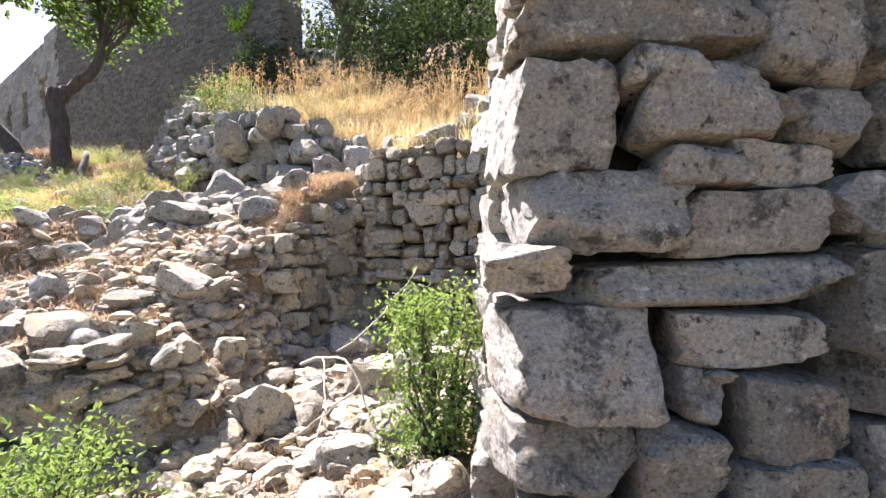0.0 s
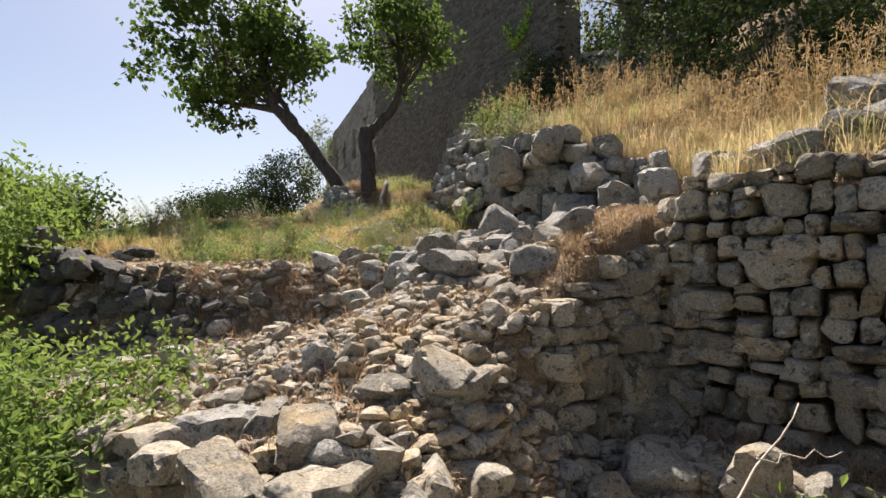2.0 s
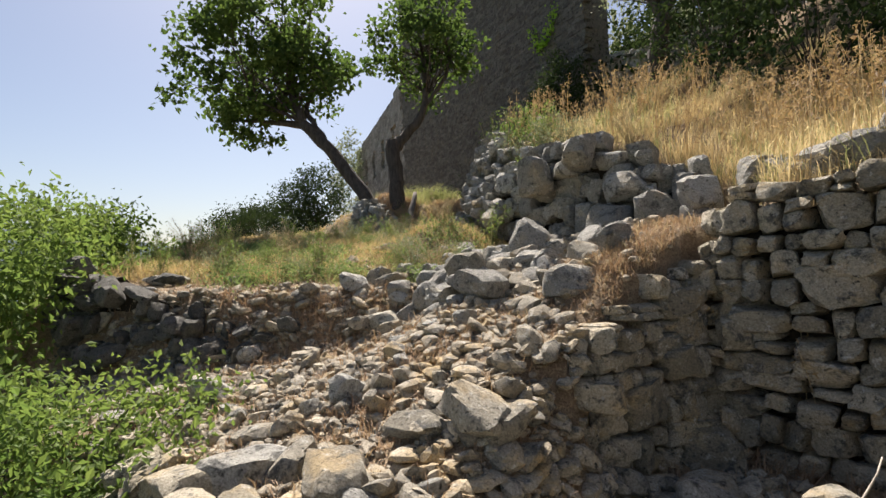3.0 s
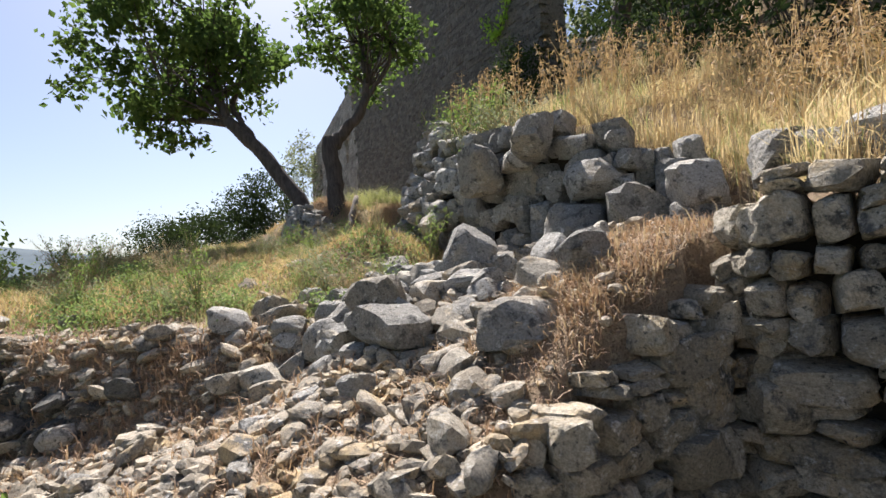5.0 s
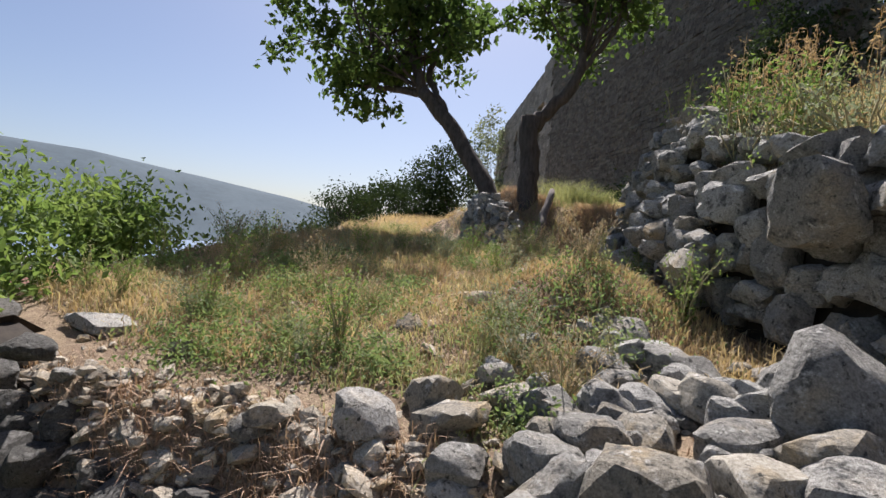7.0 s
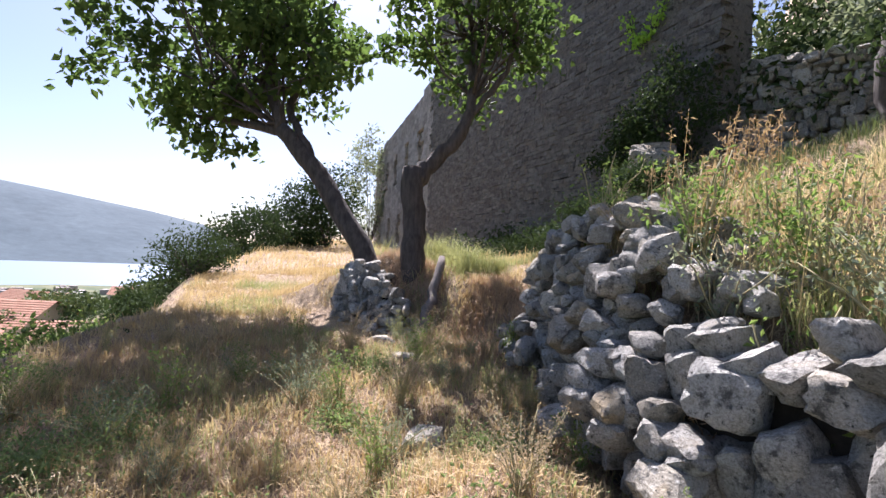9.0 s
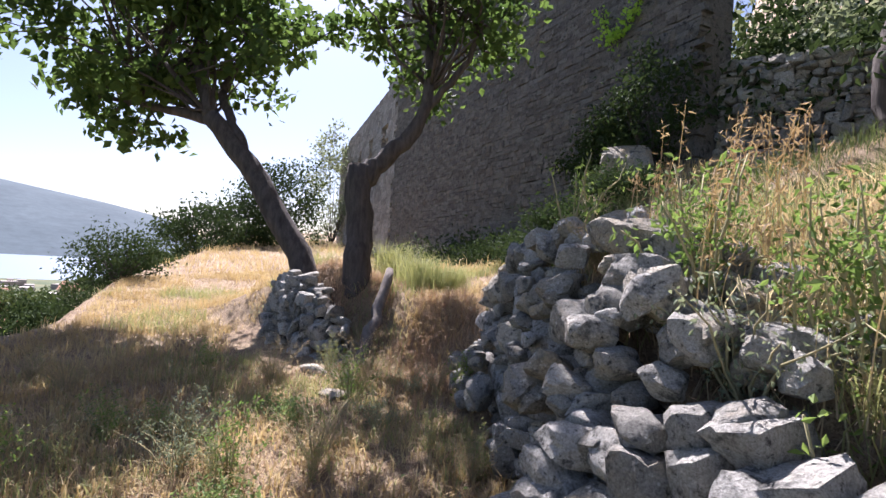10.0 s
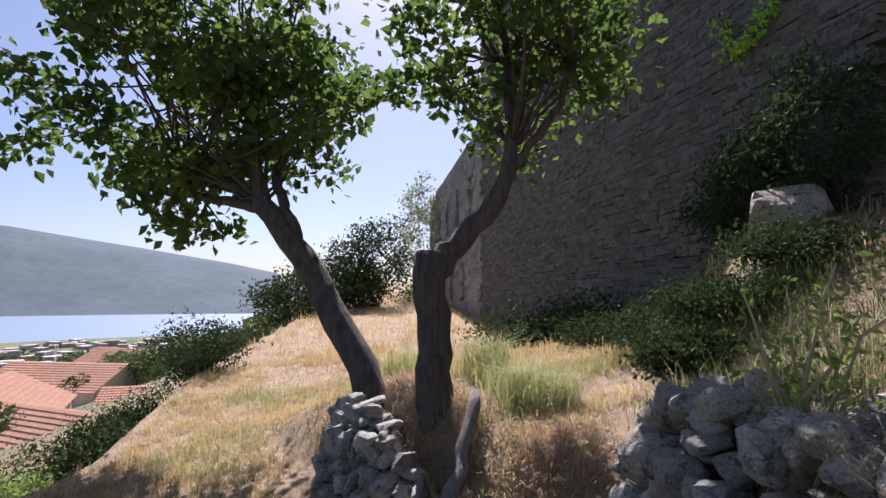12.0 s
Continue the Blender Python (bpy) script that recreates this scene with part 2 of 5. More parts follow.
def land(x, y):
    x, y = np.asarray(x, float), np.asarray(y, float)
    p = -0.6 * x + 0.8 * y
    terrace = interp(p, [0, 6.0, 6.9, 8.4, 11.2, 14, 28, 80], [1.4, 1.66, 1.8, 2.1, 2.5, 2.72, 3.6, 7])
    ramp_r = interp(y, [2.5, 3.4, 4.4, 5.4, 6.4, 7.5], [0.85, 0.98, 1.45, 1.8, 2.05, 2.2])
    ramp_r = ramp_r + 0.32 * smooth(x, -2.3, -1.3) * smooth(y, 4.5, 5.3) * smooth(-y, -6.8, -6.0)
    front = interp(y, [2.5, 3.5, 5.0, 6], [0.8, 0.95, 1.32, 1.5])
    bank = smooth(y - (5.0 + 0.62 * (x + 4.2)), -0.45, 0.25)
    left = front * (1 - bank) + terrace * bank
    side = smooth(-x, 2.6, 3.8)
    slope = ramp_r * (1 - side) + left * side
    slope = slope + (terrace - slope) * smooth(p, 7.0, 8.6)
    low = interp(y, [-40, -3, 0.5, 1.4, 2.6, 3.7, 5.0], [-6, -0.3, 0.0, 0.42, 0.34, 0.48, 0.62])
    up = smooth(y, 2.78, 2.98) * smooth(-x, 1.0 + 0.15 * np.clip(y - 3, 0, 2), 1.9) + smooth(y, 4.2, 4.5) * smooth(-x - 1.5 + 0.5 * np.clip((y - 4.6) / 0.7, 0, 1), 0, 0.1)
    up = np.clip(up + smooth(y, 5.45, 5.7) * (x < -0.9), 0, 1)
    z = low * (1 - up) + slope * up
    z = z + 0.42 * np.exp(-((x + 4.55) ** 2 + (y - 7.55) ** 2) / 0.5)
    z = z + 0.35 * np.exp(-((x + 8.75) ** 2 + (y - 11.4) ** 2) / 0.5) + 0.7 * smooth(y, 10.75, 11.6) * smooth(x, -12.0, -9.4) * (1 - 0.4 * smooth(y, 15, 22))
    z_shelf = SHELF * np.exp(-((x + 5.5) ** 2 + (y - 16.0) ** 2) / 5.0)
    d, k = along(x, y, BROW)
    top = interp(k, range(len(BROW_TOP)), BROW_TOP)
    steep = 0.05 + 0.95 * smooth(x, -9.5, -5.5)
    high = top + steep * (0.28 * np.clip(d, 0, 2.5) + 0.42 * np.clip(d - 2.5, 0, 6.5) + 0.7 * np.clip(d - 9, 0, 200))
    z = z + (np.maximum(high, z) - z) * smooth(d, 0.3, 0.5) + z_shelf
    e, _ = along(x, y, EDGE)
    fall = -np.minimum(e, 0)
    drop = interp(fall, [0, 0.5, 1.5, 15, 60, 200, 500, 900, 1000, 9000], [0, 0.5, 1.7, 7, 21, 44, 58, 62, 68, 80])
    flat = smooth(fall, 30, 300)
    z = z * (1 - flat) + 2.0 * flat - drop
    return z


def ground_z(x, y):
    v = 0.035 * noise.noise(Vector((x * 1.7, y * 1.7, 0))) + 0.02 * noise.noise(Vector((x * 6, y * 6, 3)))
    return float(land(x, y)) + (v if abs(x) < 30 and abs(y) < 40 else 0)


# ---- mesh tools ----
def mesh_of(name, verts, faces, mat=None, smooth_faces=False):
    me = bpy.data.meshes.new(name)
    verts, faces = np.asarray(verts, np.float32), np.asarray(faces, np.int32)
    n = faces.shape[1]
    me.vertices.add(len(verts)), me.loops.add(faces.size), me.polygons.add(len(faces))
    me.vertices.foreach_set("co", verts.ravel())
    me.loops.foreach_set("vertex_index", faces.ravel())
    me.polygons.foreach_set("loop_start", np.arange(len(faces), dtype=np.int32) * n)
    me.polygons.foreach_set("use_smooth", np.full(len(faces), smooth_faces))
    me.update(calc_edges=True)
    if mat:
        me.materials.append(mat)
    return me


def part(name, me, parent, label="", m=None):
    ob = new(name, me)
    ob.parent = parent
    if m is not None:
        ob.matrix_parent_inverse = Matrix.Identity(4)
        ob.matrix_basis = m
    return tagged(ob, label) if label else ob


BALLS = {}


def ball(level):
    if level not in BALLS:
        bm = bmesh.new()
        bmesh.ops.create_icosphere(bm, subdivisions=level, radius=1)
        BALLS[level] = (np.array([v.co[:] for v in bm.verts]), np.array([[v.index for v in f.verts] for f in bm.faces]))
        bm.free()
    return BALLS[level]


def rock_shape(level, seed, boxy=0.5, cuts=7, rough=0.05):
    """An angular stone of about unit size: a ball split by flat faces, with chipped edges and a broken surface."""
    r = np.random.RandomState(seed)
    dirs, faces = ball(level)
    squared = boxy > 0.6
    radius = np.full(len(dirs), 0.80 if squared else 0.74)
    planes = []
    if boxy:
        for axis in range(3):
            for s in (-1, 1):
                n = r.normal(0, 0.13, 3)
                n[axis] += s
                planes.append((n / np.linalg.norm(n), 0.465 * (1 + r.uniform(-0.10, 0.06))))
    for _ in range(cuts):
        n = r.normal(0, 1, 3)
        planes.append((n / np.linalg.norm(n), r.uniform(0.50, 0.68) if squared else r.uniform(0.33, 0.56)))
    power = {1: 30, 2: 44, 3: 70, 4: 90}[level]
    total = (1 / radius) ** power
    for n, d in planes:
        total = total + (np.maximum(dirs @ n, 0) / d) ** power
    radius = total ** (-1 / power)
    if rough:
        off = Vector((seed * 3.1, seed * 1.7, 0))
        swell = []
        for v, q in zip(dirs, radius):
            p = Vector(v) * q
            chip = max(0.0, noise.noise(p * 5.0 + off) - 0.18)
            swell.append(1 + rough * (0.8 * noise.noise(p * 2.6 + off) + 0.55 * noise.noise(p * 9.0 + off) + 0.35 * noise.noise(p * 19.0 + off) - 1.5 * chip))
        radius = radius * np.array(swell)
    return dirs * radius[:, None], faces


def rock_meshes(name, count, level, seed, mat, boxy, cuts, rough):
    out = []
    for i in range(count):
        out.append(mesh_of(name, *rock_shape(level, seed + i, boxy, cuts, rough), mat, True))
        out[-1].set_sharp_from_angle(angle=radians(34 if level == 4 else 25))
    return out


def scatter_joined(name, shapes, xyz, size, mat, seed, squash=(1, 1, 0.6)):
    """Many small stones in one mesh."""
    r = np.random.RandomState(seed)
    vs, fs, base = [], [], 0
    pick = r.randint(0, len(shapes), len(xyz))
    for i, (p, s) in enumerate(zip(xyz, size)):
        v, f = shapes[pick[i]]
        q = Euler((r.normal(0, 0.35), r.normal(0, 0.35), r.uniform(0, 6.3))).to_matrix()
        sc = np.array(squash) * s * r.uniform(0.7, 1.3, 3)
        vs.append((v * sc) @ np.array(q).T + p)
        fs.append(f + base)
        base += len(v)
    return mesh_of(name, np.concatenate(vs), np.concatenate(fs), mat, False)


def blades(name, xyz, height, width, mat, seed, lean=0.35, droop=0.3):
    """Upright grass blades: each a bent tapering strip."""
    r = np.random.RandomState(seed)
    n = len(xyz)
    a, tilt = r.uniform(0, 6.283, n), np.abs(r.normal(0, lean, n))
    side = np.stack([np.cos(a), np.sin(a), np.zeros(n)], 1) * (width * r.uniform(0.6, 1.3, n) / 2)[:, None]
    b = a + r.normal(1.57, 0.6, n)
    way = np.stack([np.cos(b) * np.sin(tilt), np.sin(b) * np.sin(tilt), np.cos(tilt)], 1)
    h = height[:, None]
    mid = xyz + way * h * 0.55
    tip = xyz + way * h * 0.9 + np.stack([np.cos(b), np.sin(b), -np.ones(n) * 0.5], 1) * h * droop * r.uniform(0.2, 1, n)[:, None]
    v = np.stack([xyz - side, xyz + side, mid + side * 0.75, mid - side * 0.75, tip], 1).reshape(-1, 3)
    o = (np.arange(n) * 5)[:, None]
    f = np.concatenate([o + [0, 1, 2], o + [0, 2, 3], o + [3, 2, 4]])
    return mesh_of(name, v, f, mat, False)


def leaves(name, xyz, size, mat, seed, aspect=0.7):
    """Loose leaves, each two bent halves."""
    r = np.random.RandomState(seed)
    n = len(xyz)
    u = r.normal(0, 1, (n, 3))
    u[:, 2] -= 0.5
    u /= np.linalg.norm(u, axis=1)[:, None]
    w = np.cross(u, r.normal(0, 1, (n, 3)))
    w /= np.linalg.norm(w, axis=1)[:, None]
    k = np.cross(u, w)
    s = (size * r.uniform(0.6, 1.35, n))[:, None]
    tail, tip = xyz, xyz + u * s
    l = xyz + u * s * 0.42 + w * s * aspect * 0.5 + k * s * 0.12
    rr = xyz + u * s * 0.42 - w * s * aspect * 0.5 + k * s * 0.12
    v = np.stack([tail, l, tip, rr], 1).reshape(-1, 3)
    o = (np.arange(n) * 4)[:, None]
    return mesh_of(name, v, np.concatenate([o + [0, 1, 2], o + [0, 2, 3]]), mat, False)


def tube(points, radii, sides=10, knobs=0.0, seed=0):
    """A tapering limb through the points."""
    r = np.random.RandomState(seed)
    pts = [Vector(p) for p in points]
    vs, fs = [], []
    for i, p in enumerate(pts):
        t = (pts[min(i + 1, len(pts) - 1)] - pts[max(i - 1, 0)]).normalized()
        a = t.orthogonal().normalized() if i == 0 else (a - t * a.dot(t)).normalized()
        b = t.cross(a)
        for k in range(sides):
            w = 6.28318 * k / sides
            q = radii[i] * (1 + knobs * r.uniform(-1, 1))
            vs.append(p + a * (math.cos(w) * q) + b * (math.sin(w) * q))
    for i in range(len(pts) - 1):
        for k in range(sides):
            c, d = i * sides + k, i * sides + (k + 1) % sides
            fs += [(c, d, d + sides), (c, d + sides, c + sides)]
    for ring, flip in ((0, True), ((len(pts) - 1) * sides, False)):
        vs.append(pts[0 if ring == 0 else -1])
        for k in range(sides):
            t3 = (ring + k, ring + (k + 1) % sides, len(vs) - 1)
            fs.append(t3[::-1] if flip else t3)
    return np.array([v[:] for v in vs]), np.array(fs)


def bent(points, steps, wobble, seed):
    """More points along a smooth line through the given ones, with small bends."""
    r = np.random.RandomState(seed)
    p = np.array(points, float)
    k = np.linspace(0, len(p) - 1, steps)
    out = np.stack([np.interp(k, range(len(p)), p[:, i]) for i in range(3)], 1)
    for _ in range(2):
        out[1:-1] = (out[:-2] + 2 * out[1:-1] + out[2:]) / 4
    out[1:-1] += r.normal(0, wobble, (steps - 2, 3))
    return out


def joined(pieces):
    vs, fs, base = [], [], 0
    for v, f in pieces:
        vs.append(v), fs.append(np.asarray(f) + base)
        base += len(v)
    return np.concatenate(vs), np.concatenate(fs)


def extrude_box(lo, hi):
    (a, b, c), (d, e, f) = lo, hi
    v = np.array([(x, y, z) for x in (a, d) for y in (b, e) for z in (c, f)], float)
    return v, np.array([(0, 1, 3), (0, 3, 2), (4, 6, 7), (4, 7, 5), (0, 4, 5), (0, 5, 1), (2, 3, 7), (2, 7, 6), (0, 2, 6), (0, 6, 4), (1, 5, 7), (1, 7, 3)])


# ---- ground ----
def axis_lines(lo, hi, fine, far):
    near = np.arange(lo, hi + 1e-6, fine)
    out = np.cumsum(np.geomspace(fine, far / 8, 46))
    out = out * far / out[-1]
    return np.concatenate([lo - out[::-1], near, hi + out])


gx, gy = axis_lines(-13.0, 3.0, 0.1, 4200), axis_lines(-2.5, 18.0, 0.1, 4200)
GX, GY = np.meshgrid(gx, gy)
GZ = land(GX, GY)
NEAR = (np.abs(GX + 5) < 16) & (np.abs(GY - 8) < 18)
for i, j in zip(*np.nonzero(NEAR)):
    x, y = GX[i, j], GY[i, j]
    GZ[i, j] += 0.035 * noise.noise(Vector((x * 1.7, y * 1.7, 0))) + 0.02 * noise.noise(Vector((x * 6, y * 6, 3)))
nx = len(gx)
ii = (np.arange(len(gy) - 1)[:, None] * nx + np.arange(nx - 1)).ravel()
ground = new("ground", mesh_of("ground", np.stack([GX, GY, GZ], -1).reshape(-1, 3), np.stack([ii, ii + 1, ii + nx + 1, ii + nx], 1), EARTH, True))
tagged(ground, "dry stony hillside of brown earth in terraces", "ground", kind="structure")

# ---- dry-stone walls ----
BLOCKS = rock_meshes("stone", 22, 3, 100, STONE_WALL, 1.0, 9, 0.09)
BLOCKS_GREY = rock_meshes("stone", 22, 3, 200, STONE_GREY, 0.65, 11, 0.10)
BLOCKS_BIG = rock_meshes("stone", 12, 4, 300, STONE, 1.0, 7, 0.085)
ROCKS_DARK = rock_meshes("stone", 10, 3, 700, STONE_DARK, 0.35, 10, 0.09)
ROCKS = rock_meshes("rock", 20, 3, 400, STONE_LOOSE, 0.35, 12, 0.06)
ROCKS_GREY = rock_meshes("rock", 18, 3, 500, STONE_GREY, 0.3, 12, 0.08)


def at_line(line, u):
    """Place, direction and vertex number at u metres along a polyline."""
    for i, (a, b) in enumerate(zip(line[:-1], line[1:])):
        n = math.dist(a, b)
        if u <= n or i == len(line) - 2:
            t = u / n
            return (a[0] + (b[0] - a[0]) * t, a[1] + (b[1] - a[1]) * t), ((b[0] - a[0]) / n, (b[1] - a[1]) / n), i + min(t, 1.0)
        u -= n


def core(line, foot, top, inset, thick, batter):
    """The earth and small stone behind the face, one closed body coloured as dark as shaded gaps."""
    vs, fs = [], []
    n = len(line)
    for i in range(n):
        a, b = line[max(i - 1, 0)], line[min(i + 1, n - 1)]
        d = math.dist(a, b)
        nx_, ny_ = (b[1] - a[1]) / d, -(b[0] - a[0]) / d
        for off, z in ((inset, foot[i] - 0.3), (inset + batter * (top[i] - foot[i]), top[i] - 0.14), (inset + thick + batter * (top[i] - foot[i]), top[i] - 0.14), (inset + thick, foot[i] - 0.3)):
            vs.append((line[i][0] + nx_ * off, line[i][1] + ny_ * off, z))
    for i in range(n - 1):
        for k in range(4):
            c, d = 4 * i + k, 4 * i + (k + 1) % 4
            fs += [(c, d, d + 4), (c, d + 4, c + 4)]
    fs += [(0, 2, 1), (0, 3, 2), (4 * n - 4, 4 * n - 3, 4 * n - 2), (4 * n - 4, 4 * n - 2, 4 * n - 1)]
    return np.array(vs), np.array(fs)


def stone_wall(name, label, line, foot, top, width, height, meshes, seed, depth=0.32, batter=0.05, ragged=0.0, skip=0.0, turn=4.0):
    """A dry-stone wall whose face lies left of the line's run, each stone laid by itself in rough courses."""
    r = np.random.RandomState(seed)
    wall = tagged(new(name, mesh_of(name, *core(line, foot, top, 0.2, 0.35, batter), SHADED_CORE)), label, "wall", kind="structure")
    length = sum(math.dist(a, b) for a, b in zip(line[:-1], line[1:]))
    courses = max(2, round(max(t - f for f, t in zip(foot, top)) / height))
    cuts = np.cumsum(r.uniform(0.7, 1.35, courses))
    cuts = np.concatenate([[0], cuts / cuts[-1]]) * max(t - f for f, t in zip(foot, top))
    for j in range(courses):
        u = -r.uniform(0, width * 0.6)
        while u < length:
            w = width * r.choice((0.5, 0.65, 0.8, 1.0, 1.2, 1.5)) * r.uniform(0.9, 1.1)
            (x, y), (dx, dy), k = at_line(line, min(max(u + w / 2, 0.0), length))
            f, t = np.interp(k, range(len(foot)), foot), np.interp(k, range(len(top)), top)
            z0, z1 = f + cuts[j], f + cuts[j + 1]
            u += w
            if z0 > t - 0.03 or r.rand() < skip * (j / courses):
                continue
            high = (z1 - z0) * r.uniform(0.9, 1.12)
            rest = z1 < t - 0.1 and j < courses - 1
            kind = r.rand()
            if kind < 0.18 and rest:
                laid = [(u - w / 2, w * 1.1, z0, z1 + 0.75 * (z1 - z0), -0.03)]
            elif kind < 0.36 and high > 0.1 and w < width * 1.05:
                cut = z0 + (z1 - z0) * r.uniform(0.4, 0.6)
                laid = [(u - w / 2, w, z0, cut, 0.0), (u - w / 2 + r.normal(0, 0.02), w * 0.95, cut, z1, 0.015)]
            elif kind < 0.62 and w > width * 0.95:
                q = w * r.uniform(0.35, 0.65)
                laid = [(u - w + q / 2, q, z0, z1, 0.0), (u - (w - q) / 2, w - q, z0 - 0.02, z1 - 0.03, 0.02)]
            else:
                laid = [(u - w / 2, w, z0, z0 + high, 0.0)]
            for c, wide, low_, top_, deep in laid:
                (x, y), (dx, dy), k = at_line(line, min(max(c, 0.0), length))
                d = depth * r.uniform(0.75, 1.25)
                inward = d / 2 + batter * (low_ - f) + r.normal(0, 0.022 + ragged) + deep
                m = pose(x + dy * inward, y - dx * inward, (low_ + top_) / 2 + r.normal(0, 0.006 + ragged), r.normal(0, turn), r.normal(0, turn), math.degrees(math.atan2(dy, dx)) + r.normal(0, turn + ragged * 60))
                part("stone", meshes[r.randint(len(meshes))], wall, m=m @ Matrix.Diagonal((wide * 1.01, d, (top_ - low_) * 1.0, 1)))
    return wall


# corner of a ruined building of large squared stones: front courses as (left, right, low, high) in metres
FRONT_Y = 1.50
near_wall = tagged(new("wall_corner", mesh_of("wall_corner", *extrude_box((0.32, 1.76, -0.4), (3.0, 3.05, 2.75)), SHADED_CORE)), "ruined corner wall of large squared grey limestone blocks", "wall", kind="structure")
COURSES = [
    [(0.12, 0.78, 1.96, 2.16), (0.80, 1.16, 1.88, 2.14), (0.86, 1.3, 2.12, 2.4)],
    [(0.10, 0.43, 1.63, 1.97), (0.46, 0.80, 1.69, 1.93), (0.42, 0.62, 1.86, 1.97), (0.79, 0.91, 1.74, 1.85), (0.88, 1.13, 1.69, 1.86)],
    [(0.52, 0.76, 1.575, 1.70), (0.73, 1.08, 1.575, 1.71)],
    [(0.12, 0.56, 1.41, 1.665), (0.57, 1.03, 1.38, 1.58), (1.04, 1.4, 1.42, 1.62)],
    [(0.03, 0.27, 1.30, 1.44), (0.27, 1.07, 1.25, 1.38)],
    [(0.05, 0.55, 0.92, 1.28), (0.55, 1.05, 1.07, 1.235), (1.07, 1.5, 1.05, 1.4)],
    [(0.57, 0.70, 0.91, 1.08), (0.73, 1.10, 0.79, 1.05), (0.64, 0.71, 1.02, 1.07)],
    [(0.05, 0.45, 0.72, 0.94), (0.45, 0.68, 0.70, 0.92), (0.69, 1.1, 0.56, 0.81)],
]
rc = np.random.RandomState(11)
for row in COURSES:
    for x0, x1, z0, z1 in row:
        corner = x0 < 0.3
        d = rc.uniform(0.42, 0.55) if corner else rc.uniform(0.3, 0.42)
        m = pose((x0 + x1) / 2, FRONT_Y + d / 2 + rc.normal(0, 0.012), (z0 + z1) / 2, rc.normal(0, 1.5), rc.normal(0, 1.2), rc.normal(0, 1.5))
        part("stone", BLOCKS_BIG[rc.randint(len(BLOCKS_BIG))], near_wall, m=m @ Matrix.Diagonal(((x1 - x0) * 1.0, d, (z1 - z0) * 1.0, 1)))
for z0, z1 in ((2.16, 2.45), (2.45, 2.75), (0.45, 0.71), (0.15, 0.45), (-0.15, 0.15)):
    x = 0.1
    while x < 1.6:
        w = rc.uniform(0.25, 0.5)
        part("stone", BLOCKS_BIG[rc.randint(len(BLOCKS_BIG))], near_wall, m=pose(x + w / 2, FRONT_Y + 0.18, (z0 + z1) / 2, rc.normal(0, 2), rc.normal(0, 2), 0) @ Matrix.Diagonal((w * 1.03, 0.36, (z1 - z0) * 1.05, 1)))
        x += w
for z0 in np.arange(-0.1, 2.7, 0.25):
    part("stone", BLOCKS_BIG[rc.randint(len(BLOCKS_BIG))], near_wall, m=pose(rc.uniform(1.32, 1.42), FRONT_Y + 0.2, z0 + 0.12, 0, rc.normal(0, 2), rc.normal(0, 2)) @ Matrix.Diagonal((0.5, 0.36, 0.26, 1)))
z = -0.2
while z < 2.7:
    h = rc.uniform(0.16, 0.34)
    y = FRONT_Y + rc.uniform(0.38, 0.5)
    while y < 3.0:
        w = rc.uniform(0.22, 0.48)
        out = 0.05 + 0.09 * (z - 1.0) + 0.06 * (y - 1.5)
        part("stone", BLOCKS_BIG[rc.randint(len(BLOCKS_BIG))], near_wall, m=pose(out + 0.17 + rc.normal(0, 0.02), y + w / 2, z + h / 2, rc.normal(0, 3), rc.normal(0, 3), rc.normal(0, 4)) @ Matrix.Diagonal((0.36, w * 1.04, h * 1.06, 1)))
        y += w
    z += h

stone_wall("wall_retaining", "dry-stone retaining wall of brownish limestone under dry grass", [(-1.0, 5.42), (-0.85, 5.22), (0.35, 4.85), (1.2, 4.6)][::-1], [0.5, 0.5, 0.5, 0.5], [2.45, 2.42, 2.4, 2.3], 0.25, 0.155, BLOCKS, 21, turn=6.0)
stone_wall("wall_stub", "broken stub of dry-stone wall with flat stacked stones", [(-0.86, 5.3), (-1.2, 4.8), (-1.36, 4.42), (-1.62, 4.30), (-1.95, 4.38)], [0.5, 0.5, 0.5, 0.5, 0.5], [1.95, 1.65, 1.5, 1.35, 1.2], 0.22, 0.13, BLOCKS, 22, depth=0.26)
stone_wall("wall_low", "low broken wall of brown stones beside the rubble", [(-1.55, 2.95), (-1.75, 2.68), (-2.4, 2.55), (-3.6, 2.62)], [0.15, 0.1, 0.1, 0.1], [0.8, 0.98, 1.0, 1.0], 0.34, 0.17, BLOCKS, 23, ragged=0.02, turn=6.0)
stone_wall("wall_upper", "grey dry-stone terrace wall with large boulders and small packing stones", [(-1.0, 6.85), (-1.55, 6.75), (-2.35, 7.1), (-3.3, 7.72), (-4.2, 8.28)], [2.1, 2.05, 2.1, 2.2, 2.4], [2.75, 2.95, 3.4, 3.35, 3.25], 0.3, 0.24, BLOCKS_GREY, 24, ragged=0.03, turn=9.0)
wall_end = stone_wall("wall_end", "tumbled grey end of a terrace wall with stacked stones", [(-4.15, 8.25), (-4.55, 8.5), (-4.95, 9.2), (-5.6, 10.1), (-6.35, 11.1), (-6.2, 11.6)], [2.4, 2.4, 2.45, 2.5, 2.6, 2.7], [3.3, 3.45, 3.8, 3.9, 3.7, 3.75], 0.2, 0.14, ROCKS_GREY, 25, ragged=0.04, turn=14.0, batter=0.22, depth=0.28)
